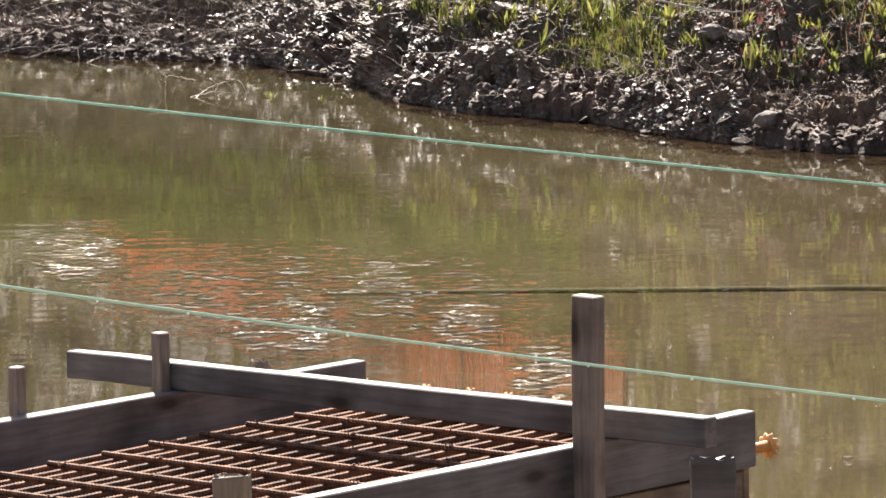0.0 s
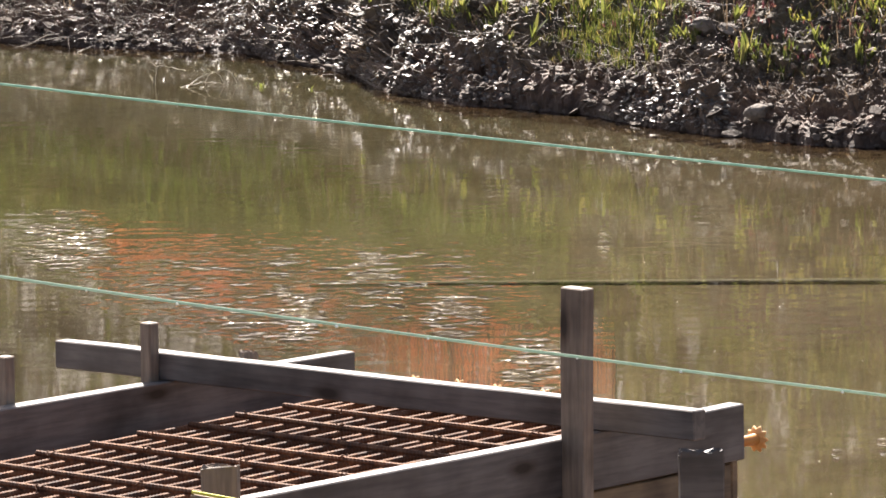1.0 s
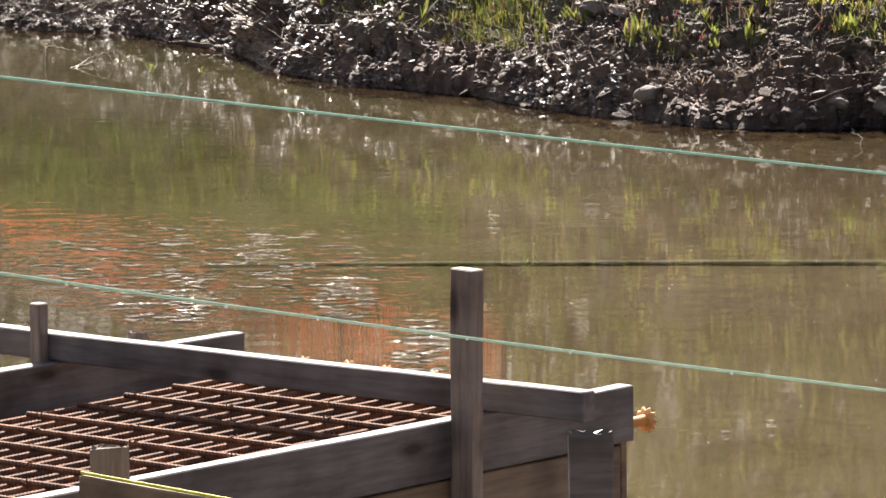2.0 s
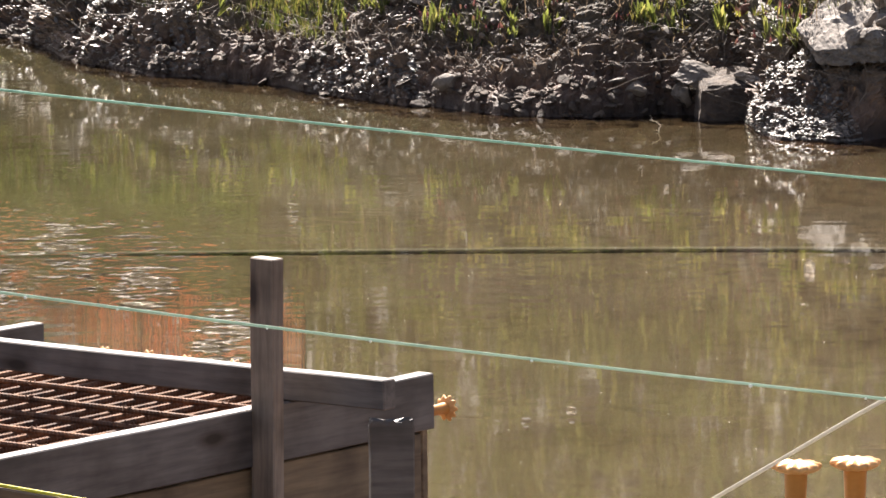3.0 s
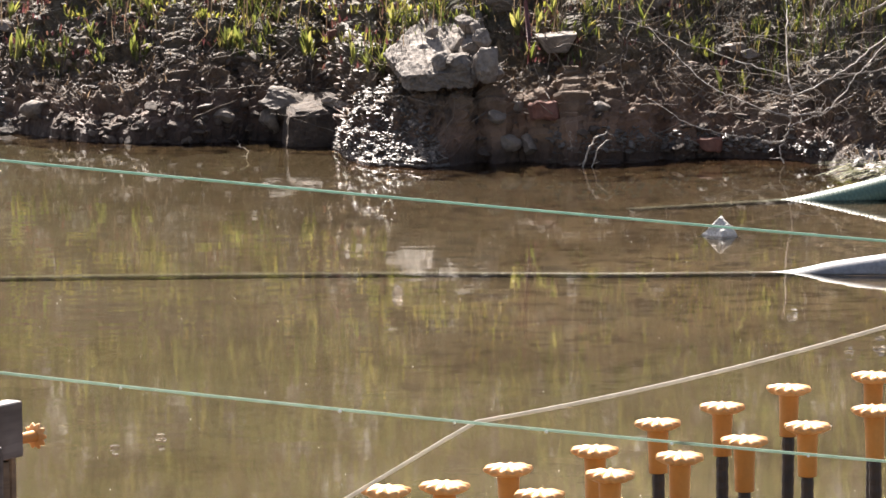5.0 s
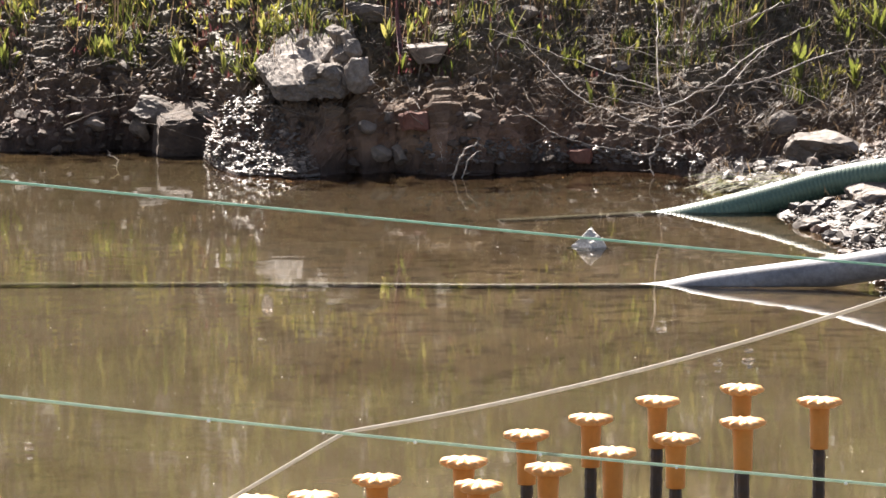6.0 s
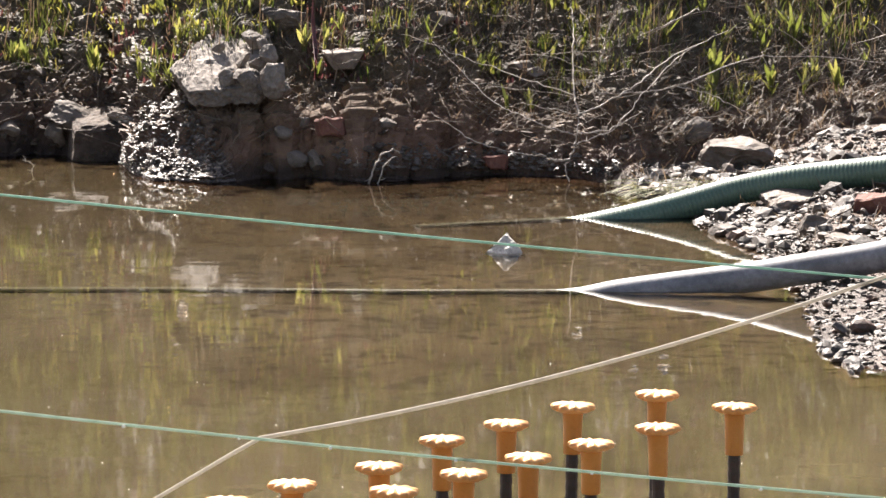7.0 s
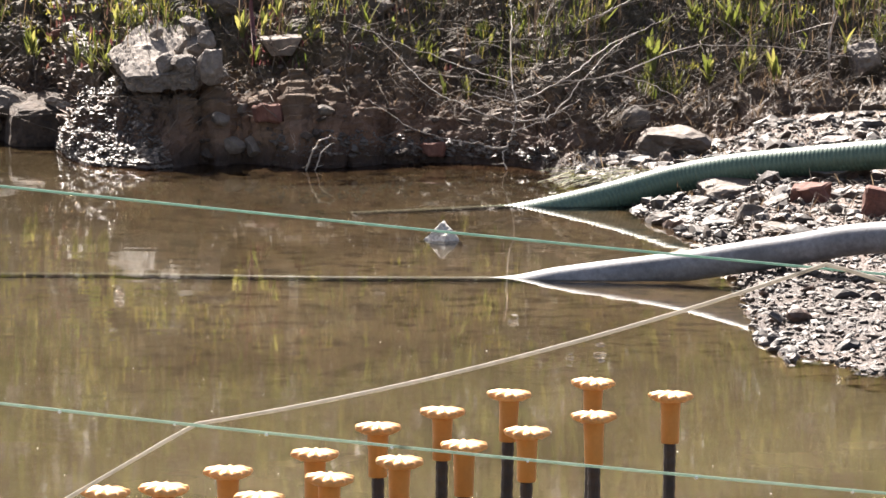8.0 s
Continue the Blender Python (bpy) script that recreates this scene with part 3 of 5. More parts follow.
def bank_point(az, u):
    """The place u metres up the slope above the steep face (below it if negative), at that bearing."""
    k = int(np.clip(np.searchsorted(cols, az), 1, ncol - 2))
    j = r_slope + int(np.searchsorted(UP, u)) if u >= 0 else r_slope + int(45 * u / 0.5)
    return Vector(pts[min(max(j, r0 + 59), nrow - 9), k])


# ---- water and silt ----
def sheet(name, z, material, y0, y1, half, label, category):
    nx, ny = 60, 24
    xs = [-half + 2 * half * i / nx for i in range(nx + 1)]
    v = [(x, y0 + (y1 - y0) * j / ny, z(x) if callable(z) else z) for j in range(ny + 1) for x in xs]
    f = [(j * (nx + 1) + i, j * (nx + 1) + i + 1, (j + 1) * (nx + 1) + i + 1, (j + 1) * (nx + 1) + i) for j in range(ny) for i in range(nx)]
    return tagged(mesh_object(name, v, f, material, True), label, category, kind="structure")


pond = sheet("water", 0.0, WATER, 12.0, 46.0, 30.0, "murky brown-green pond water with light ripples", "water")
pond.visible_shadow = False
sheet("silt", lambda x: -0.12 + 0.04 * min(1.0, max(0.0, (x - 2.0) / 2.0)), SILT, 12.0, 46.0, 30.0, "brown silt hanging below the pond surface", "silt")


# ---- generic shapes ----
def box_bm(sx, sy, sz, bevel=0.003, wobble=0.0, seed=0, cuts=0):
    """A sawn piece, centred, with eased edges and slight warp."""
    bm = bmesh.new()
    bmesh.ops.create_cube(bm, size=1)
    bmesh.ops.scale(bm, vec=(sx, sy, sz), verts=bm.verts)
    if cuts:
        long = max(range(3), key=lambda i: (sx, sy, sz)[i])
        es = [e for e in bm.edges if abs((e.verts[0].co - e.verts[1].co)[long]) > 1e-4]
        bmesh.ops.subdivide_edges(bm, edges=es, cuts=cuts)
    if bevel:
        es = [e for e in bm.edges if len(e.link_faces) == 2 and e.calc_face_angle(0) > 0.5]
        bmesh.ops.bevel(bm, geom=es, offset=bevel, segments=1, affect="EDGES")
    if wobble:
        rnd = random.Random(seed)
        o = Vector((rnd.uniform(0, 50), rnd.uniform(0, 50), 0))
        for v in bm.verts:
            v.co += noise.noise_vector(v.co * 2.3 + o) * wobble
    return bm


def tube_rings(bm, path, radius, sides=8, caps=True):
    """Sweeps a ring along the points of path; radius a number or one for each point."""
    n = len(path)
    rings = []
    side = Vector((0, 0, 1))
    for k, p in enumerate(path):
        t = (Vector(path[min(k + 1, n - 1)]) - Vector(path[max(k - 1, 0)])).normalized()
        s = t.cross(side)
        if s.length < 1e-3:
            s = t.cross(Vector((0, 1, 0)))
        s.normalize()
        u = s.cross(t)
        r = radius[k] if hasattr(radius, "__len__") else radius
        rings.append([bm.verts.new(Vector(p) + (s * math.cos(2 * math.pi * i / sides) + u * math.sin(2 * math.pi * i / sides)) * r) for i in range(sides)])
    for a_, b_ in zip(rings, rings[1:]):
        for i in range(sides):
            bm.faces.new((a_[i], a_[(i + 1) % sides], b_[(i + 1) % sides], b_[i]))
    if caps:
        bm.faces.new(rings[0]), bm.faces.new(rings[-1][::-1])
    return bm


def rock_bm(sx, sy, sz, seed, rough=0.35, facets=9, sub=3):
    """A broken stone: a ball cut by random planes, then roughened."""
    rnd = random.Random(seed)
    bm = bmesh.new()
    bmesh.ops.create_icosphere(bm, subdivisions=sub, radius=1)
    planes = []
    for _ in range(facets):
        nrm = Vector((rnd.gauss(0, 1), rnd.gauss(0, 1), rnd.gauss(0, 1))).normalized()
        planes.append((nrm, rnd.uniform(0.5, 0.85)))
    o = Vector((rnd.uniform(0, 90), rnd.uniform(0, 90), rnd.uniform(0, 90)))
    for v in bm.verts:
        for nrm, d in planes:
            k = v.co.dot(nrm)
            if k > d:
                v.co -= nrm * (k - d)
        v.co += v.co.normalized() * rough * (0.16 * noise.noise(v.co * 2.2 + o) + 0.1 * noise.noise(v.co * 6 + o) + (0.06 * noise.noise(v.co * 15 + o) if sub > 3 else 0))
    bmesh.ops.scale(bm, vec=(sx / 1.5, sy / 1.5, sz / 1.5), verts=bm.verts)
    return bm


def empty(name, m, label, category, group=""):
    e = new(name)
    e.matrix_world = m
    e.empty_display_size = 0.1
    return tagged(e, label, category, group)


# ---- footing form with its rebar ----
ANG = math.degrees(math.atan2(-0.658, 0.753))
FORM = pose(0.946, 15.36, 0.0, 0, 0, ANG)  # x across the footing towards the camera side, y along it away from the camera
TOP = 0.74  # top of the side boards


def board(parent, name, x, y, z, sx, sy, sz, mat, seed, label="", rz=0, ry=0, rx=0):
    long = max(sx, sy)
    along_y = sy > sx
    bm = box_bm(long, min(sx, sy), sz, 0.004, 0.006, seed, 10)
    ob = part(name, bm, mat, parent, label)
    ob.matrix_local = pose(x, y, z, rx, ry, rz + (90 if along_y else 0))
    return ob


form = empty("footing_form", FORM, "weathered grey timber footing form standing beside the pond", "formwork")
board(form, "side_board", 0, -1.74, TOP - 0.086, 0.06, 3.42, 0.172, GREY_WOOD, 1)
board(form, "side_board", -1.76, -1.75, TOP - 0.086, 0.06, 3.8, 0.172, GREY_WOOD, 2)
board(form, "spreader_board", -0.935, -0.70, TOP + 0.0465, 2.63, 0.06, 0.089, GREY_WOOD, 3, "grey two-by-four laid across the form")
board(form, "panel", -0.004, -1.72, 0.35, 0.03, 3.3, 0.42, PLY, 4, "tan plywood panel below the board")
board(form, "panel", -1.756, -1.7, 0.35, 0.03, 3.6, 0.42, PLY, 5, "tan plywood panel below the board")


# unseen end panel, added to keep the sun out of the form
board(form, "end_board", -0.88, 0.0, 0.385, 1.70, 0.03, 0.57, PLY, 6, "tan plywood added across the end to keep the form dark inside")


def stake(parent, x, y, z_low, z_top, sx, sy, seed, lean=(0, 0), rz=0, mat=POST_WOOD):
    ob = part("stake", box_bm(sx, sy, z_top - z_low, 0.004, 0.005, seed, 8), mat, parent)
    ob.matrix_local = pose(x, y, (z_low + z_top) / 2, lean[0], lean[1], rz)
    return ob


stake(form, 0.068, -0.885, 0.1, 1.188, 0.089, 0.05, 11, (0, 0.6))
stake(form, -1.80, -0.75, 0.1, 0.925, 0.045, 0.045, 12)
stake(form, -1.81, -1.376, 0.1, 0.885, 0.042, 0.042, 13)


def ribbed_bar(length, radius, pitch=0.014):
    n = int(length / pitch)
    path = [(0, length * k / n, 0) for k in range(n + 1)]
    rad = [radius * (1.13 if k % 2 else 0.93) for k in range(n + 1)]
    return tube_rings(bmesh.new(), path, rad, 7)


mat_thing = empty("rebar_mat", FORM @ pose(0, 0, 0.622, 0.9), "rusty reinforcing bar grid tied inside the footing form", "rebar")
lengthwise = None
for k in range(40):
    x = -1.60 + 0.0398 * k
    if lengthwise is None:
        lengthwise = part("long_bar", ribbed_bar(3.35, 0.0112, 0.0075), RUST, mat_thing)
        ob = lengthwise
    else:
        ob = new("long_bar", lengthwise.data)
        ob.parent = mat_thing
    ob.matrix_local = pose(x, -3.4, -0.045 * (k % 2), 0, 0, 0.3 * math.sin(k * 2.1))
for k in range(22):  # the lower layer
    ob = new("long_bar", lengthwise.data)
    ob.parent = mat_thing
    ob.matrix_local = pose(-1.58 + 0.072 * k, -3.4, -0.17, 0, 0, 0.3 * math.sin(k * 1.3))
across = None
for k in range(14):
    if across is None:
        across = part("cross_bar", ribbed_bar(1.53, 0.0092, 0.0075), RUST, mat_thing)
        ob = across
    else:
        ob = new("cross_bar", across.data)
        ob.parent = mat_thing
    ob.matrix_local = pose(-1.575 + 0.012 * math.sin(k * 3), -0.153 - 0.22 * k, 0.019, 0, 0, -90 + 0.5 * math.sin(k * 1.7))


tie = None
for k in range(14):
    for j in range(2, 40, 5):
        bm_k = (k + j) % 2
        if bm_k:
            continue
        if tie is None:
            loop = [(0.014 * math.cos(q), 0.014 * math.sin(q), 0.020 + 0.006 * math.sin(2 * q)) for q in np.linspace(0, 5.6, 12)] + [(0.012, -0.010, 0.027), (0.016, -0.008, 0.032)]
            tie = part("tie_wire", tube_rings(bmesh.new(), loop, 0.0022, 5), RUST, mat_thing)
            ob = tie
        else:
            ob = new("tie_wire", tie.data)
            ob.parent = mat_thing
        ob.matrix_local = pose(-1.60 + 0.0398 * j, -0.153 - 0.22 * k, 0.004, 0, 0, 70 * k + 40 * j)


# ---- starter bars with orange safety caps ----
def cap_meshes():
    """Mushroom cap: a scalloped head over a tapered sleeve."""
    bm = bmesh.new()
    seg, lobes = 72, 10
    rings = []
    for r, z in ((0.0185, -0.010), (0.031, -0.007), (0.0362, -0.004), (0.0376, 0.0), (0.0350, 0.0035), (0.027, 0.0060), (0.012, 0.0085)):
        ring = []
        for i in range(seg):
            th = 2 * math.pi * i / seg
            s = 1 + (0.12 * math.cos(lobes * th) if r > 0.03 else 0.08 * math.cos(lobes * th) if r > 0.025 else 0.0)
            ring.append(bm.verts.new((r * s * math.cos(th), r * s * math.sin(th), z + (0.0022 * math.cos(lobes * th) if r > 0.02 else 0.0))))
        rings.append(ring)
    for p_, q_ in zip(rings, rings[1:]):
        for i in range(seg):
            bm.faces.new((p_[i], p_[(i + 1) % seg], q_[(i + 1) % seg], q_[i]))
    bm.faces.new(rings[-1])
    head = bm
    bm2 = tube_rings(bmesh.new(), [(0, 0, -0.085), (0, 0, -0.083), (0, 0, -0.045), (0, 0, -0.012), (0, 0, -0.006)], [0.0155, 0.0165, 0.0170, 0.0185, 0.021], 24)
    return head, bm2


def starter_bar(m, length, label, category="rebar", group="starter bars", steel=None):
    thing = empty("starter_bar", m, label, category, group)
    part("rod", tube_rings(bmesh.new(), [(0, 0, -length + k * 0.011) for k in range(int((length - 0.02) / 0.011))], [0.0118 if k % 2 else 0.0106 for k in range(int((length - 0.02) / 0.011))], 10), steel or DARK_STEEL, thing, "dark rusty ribbed rod")
    head, sleeve = cap_meshes()
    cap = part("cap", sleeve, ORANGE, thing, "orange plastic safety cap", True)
    part("head", head, CAP_TOP, cap, "scalloped orange head, sunlight painted in as a paler tone", True)
    return thing



CAPS = [(1.061, 7.874), (1.159, 7.897), (1.287, 8.053), (1.296, 7.794), (1.460, 8.218), (1.440, 7.967), (1.619, 8.495), (1.586, 8.126), (1.767, 8.665), (1.727, 8.281), (1.930, 8.863), (1.866, 8.418), (2.116, 8.990), (2.023, 8.586), (2.219, 8.814)]
first_bar = None
for k, (x, y) in enumerate(CAPS):
    m = pose(x, y, 1.680, 0.8 * math.sin(k * 2.3), 0.8 * math.cos(k * 1.9), 37 * k)
    if first_bar is None:
        first_bar = starter_bar(m, 1.1, "upright dark rebar rod with an orange safety cap")
    else:
        copy_thing(first_bar, m)
end_bar = None
for k, across_at in enumerate((-0.01, -0.87, -1.07, -1.23, -1.42)):
    m = FORM @ pose(across_at, 0.083 if k == 0 else 0.095, (0.616 if k == 0 else 0.655) + 0.004 * math.sin(3 * k), 0, 0, 0) @ pose(0, 0, 0, -90, 0, 0)
    if end_bar is None:
        end_bar = starter_bar(m, 0.34, "level rebar end with an orange safety cap", group="capped rebar ends", steel=RUST)
    else:
        copy_thing(end_bar, m)


# ---- single stakes and the plank with the yellow string ----
def rough_stake(x, y, z_top, w, d, seed, label, z_low=0.05, turn=20, mat=POST_WOOD):
    """A stake with a hammered, splintered top."""
    h = z_top - z_low
    bm = box_bm(w, d, h, 0.004, 0.004, seed, 10)
    top = [f for f in bm.faces if f.calc_center_median().z > h / 2 - 1e-3]
    bmesh.ops.subdivide_edges(bm, edges=list({e for f in top for e in f.edges}), cuts=5, use_grid_fill=True)
    rnd = random.Random(seed)
    for v in bm.verts:
        if v.co.z > h / 2 - 0.012:
            v.co.z += rnd.uniform(-0.012, 0.008)
            v.co.x += rnd.uniform(-0.003, 0.003)
    ob = part("stake", bm, mat, None)
    ob.matrix_world = pose(x, y, z_low + h / 2, 0, 0, turn)
    return tagged(ob, label, "stake")


rough_stake(0.668, 12.58, 1.026, 0.112, 0.05, 31, "grey wooden stake with a splintered, hammered top", mat=GREY_WOOD, turn=4)
rough_stake(-0.574, 13.438, 0.865, 0.100, 0.04, 32, "short sawn timber stake beside the footing form", turn=-12)
rough_stake(-0.626, 16.988, 0.690, 0.05, 0.05, 33, "small splintered stake at the pond edge", turn=30)

p1, p2 = Vector((-0.643, 13.284, 0.820)), Vector((0.47, 12.624, 0.718))
mid = (p1 + p2) / 2
run = (p2 - p1).length
tilt = -math.degrees(math.asin((p2.z - p1.z) / run))
head = math.degrees(math.atan2(p2.y - p1.y, p2.x - p1.x))
plank = empty("plank", Matrix.Translation(mid) @ pose(0, 0, 0, 0, 0, head) @ pose(0, 0, 0, 0, tilt, 0), "brown plank on edge in front of the footing form", "plank")
ob = part("board", box_bm(run, 0.03, 0.16, 0.003, 0.002, 41, 10), PLY, plank)
ob.matrix_local = pose(0, 0, -0.084)
for x in (-0.4, 0.45):
    ob = part("leg", box_bm(0.05, 0.04, 0.60, 0.003, 0.003, 42, 4), POST_WOOD, plank)
    ob.matrix_local = pose(x, 0.036, -0.38)
line = part("string", tube_rings(bmesh.new(), [(-run / 2 + run * k / 20, -0.004, 0.002) for k in range(21)], 0.0048, 6), YELLOW_LINE, None)
line.matrix_world = plank.matrix_world.copy()
tagged(line, "bright yellow string along the top of a plank", "string")


# ---- layout strings and rope ----
def curve_points(a_, b_, c_, n, before, after):
    """Sagging line through three places, run on at both ends."""
    a_, b_, c_ = Vector(a_), Vector(b_), Vector(c_)
    s = (b_.x - a_.x) / (c_.x - a_.x)
    out = []
    for k in range(n + 1):
        t = -before + (1 + before + after) * k / n
        p = a_.lerp(c_, t)
        sag = (b_.z - a_.lerp(c_, s).z) / (s * (1 - s))
        p.z += sag * t * (1 - t)
        out.append(p)
    return out


def string_thing(name, path, radius, mat, label, category):
    # a twisted line: the radius swells a little along it
    rad = [radius * (1 + 0.03 * math.sin(k * 1.3) + 0.03 * math.sin(k * 3.1)) for k in range(len(path))]
    ob = part(name, tube_rings(bmesh.new(), path, rad, 8), mat, None, "", True)
    return tagged(ob, label, category)


upper = curve_points((-0.565, 6.475, 2.472), (0.571, 6.38, 2.345), (1.723, 6.268, 2.231), 220, 0.2, 0.2)
lower = curve_points((-0.571, 6.475, 2.224), (0.569, 6.38, 2.070), (1.727, 6.266, 1.945), 220, 0.2, 0.2)
string_thing("string", upper, 0.0017, GREEN_LINE, "taut green layout string over the pond", "string")
low_string = string_thing("string", lower, 0.0020, PALE_LINE, "taut green layout string low over the site", "string")
rnd = random.Random(81)
drop = None
for k in range(16):
    if drop is None:
        bm = bmesh.new()
        bmesh.ops.create_icosphere(bm, subdivisions=2, radius=0.0024)
        drop = part("drop", bm, DROP, low_string, "clear water drop", True)
        ob = drop
    else:
        ob = new("drop", drop.data)
        ob.parent = low_string
    ob.matrix_local = Matrix.Translation(lower[int(12 * k + rnd.uniform(8, 18))] - Vector((0, 0, 0.002))) @ Matrix.Scale(rnd.uniform(0.6, 1.1), 4)
bend = Vector((0.975, 6.426, 2.006))
far = curve_points((0.985, 6.424, 2.011), (1.382, 6.34, 2.103), (1.761, 6.257, 2.227), 110, 0, 0.02)
tail = far[-1] + Vector((0.30, -0.03, -0.075))  # laid over the upper string, then falling away
rope = [Vector((-0.8, 6.68, 0.93)).lerp(bend, k / 60) for k in range(60)] + far + [far[-1].lerp(tail, k / 30) - Vector((0, 0, 0.05 * (k / 30) ** 2)) for k in range(1, 31)]
string_thing("rope", rope, 0.0027, TAN_LINE, "tan rope hung over the green string", "rope")
for x, y, top in ((-1.022, 6.516, 2.60), (2.181, 6.23, 2.46), (rope[-1].x, rope[-1].y, rope[-1].z + 0.04), (-0.8, 6.68, 1.05)):
    rough_stake(x, y + 0.02, top, 0.045, 0.045, 50 + int(x * 10), "wooden stake holding a layout string", 0.55, 5)


# ---- pump hoses ----
def smooth_path(keys, n):
    """Catmull-Rom through the keys."""
    ks = [Vector(k) for k in keys]
    ks = [ks[0] * 2 - ks[1]] + ks + [ks[-1] * 2 - ks[-2]]
    out = []
    for i in range(1, len(ks) - 2):
        p0, p1_, p2_, p3 = ks[i - 1:i + 3]
        for k in range(n):
            t = k / n
            out.append(0.5 * (2 * p1_ + (p2_ - p0) * t + (2 * p0 - 5 * p1_ + 4 * p2_ - p3) * t * t + (3 * p1_ - p0 - 3 * p2_ + p3) * t ** 3))
    out.append(ks[-2])
    return out


HOSE_KEYS = [(5.0, 27.04, -0.135), (5.50, 27.17, -0.098), (5.886, 27.272, -0.081), (6.233, 27.246, -0.012), (6.548, 27.224, 0.066), (6.851, 27.149, 0.157), (7.128, 26.974, 0.230), (7.401, 26.797, 0.278), (7.843, 26.462, 0.356), (8.6, 26.0, 0.45), (10.2, 25.4, 0.40)]
path = smooth_path(HOSE_KEYS, 160)
hose = empty("hose", Matrix.Identity(4), "green corrugated suction hose running from the gravel into the pond", "hose")
part("tube", tube_rings(bmesh.new(), path, 0.0793, 28), GREEN_HOSE, hose, "", True)
ring = bmesh.new()
loops = [[ring.verts.new((r * math.cos(q * math.pi / 14), r * math.sin(q * math.pi / 14), z)) for q in range(28)] for r, z in ((0.078, -0.011), (0.0808, -0.007), (0.0818, 0.0), (0.0808, 0.007), (0.078, 0.011))]
for a_, b_ in zip(loops, loops[1:]):
    for q in range(28):
        ring.faces.new((a_[q], a_[(q + 1) % 28], b_[(q + 1) % 28], b_[q]))
rib, gone, step = None, 0.0, 0.0255
for p_, q_ in zip(path, path[1:]):
    gone += (q_ - p_).length
    if gone < step:
        continue
    gone -= step
    if rib is None:
        rib = part("rib", ring, GREEN_HOSE, hose, "", True)
        ob = rib
    else:
        ob = new("rib", rib.data)
        ob.parent = hose
    ob.matrix_local = Matrix.Translation(q_) @ (q_ - p_).to_track_quat("Z", "Y").to_matrix().to_4x4()

PIPE_KEYS = [(-0.6, 24.66, -0.158), (1.0, 24.56, -0.112), (2.0, 24.50, -0.097), (3.319, 24.355, -0.086), (4.3, 24.15, -0.078), (5.129, 24.059, -0.076), (5.492, 23.979, -0.014), (6.028, 23.850, 0.067), (6.505, 23.517, 0.185), (6.887, 23.199, 0.282), (7.6, 22.5, 0.36), (9.4, 21.6, 0.30)]
path = smooth_path(PIPE_KEYS, 40)
pipe = part("hose", tube_rings(bmesh.new(), path, [0.076 * (1 + 0.02 * noise.noise(p_ * 3)) for p_ in path], 32), GREY_PIPE, None, "", True)
tagged(pipe, "smooth grey discharge hose running from the gravel into the pond", "hose")


# ---- orange barrier mesh along the top of the bank (seen mirrored in the pond) ----
def barrier(az0, az1, u0, u1, height):
    def foot_at(s):
        az, u = az0 + (az1 - az0) * s, u0 + (u1 - u0) * min(1.0, s / 0.34)
        near = [bank_point(az + d, u) for d in (-0.3, -0.15, 0, 0.15, 0.3)]
        return sum(near, Vector()) / len(near)

    a_, b_ = foot_at(0), foot_at(1)
    thing = empty("barrier_fence", Matrix.Translation(a_), "orange plastic barrier mesh on stakes along the bank", "fence")
    n = int((b_ - a_).length / 0.05)
    bm = bmesh.new()

    def at(s, h):
        g = foot_at(s) - a_
        lean = 0.06 * math.sin(s * 17) + 0.03 * math.sin(s * 41)
        tall = (0.4 + 0.6 * min(1, s / 0.34)) * (1 + 0.08 * math.sin(s * 12.5))
        return Vector((g.x + lean * 0.3, g.y + lean, g.z + 0.06 + h * tall))

    levels = int(height / 0.05)
    for j in range(levels + 1):
        tube_rings(bm, [at(s / n, j * 0.05) for s in range(n + 1)], 0.0074, 4)
    for s in range(n + 1):
        tube_rings(bm, [at(s / n, 0), at(s / n, height / 2), at(s / n, levels * 0.05)], 0.0060, 4)
    part("mesh", bm, MESH_ORANGE, thing)
    for s in (0.4, 0.7, 1.0):
        part("stake", tube_rings(bmesh.new(), [at(s, -0.25) + Vector((0, 0.03, 0)), at(s, height + 0.1) + Vector((0, 0.03, 0))], 0.015, 8), DARK_STEEL, thing)


barrier(-4.0, 2.1, 2.25, 2.72, 0.6)

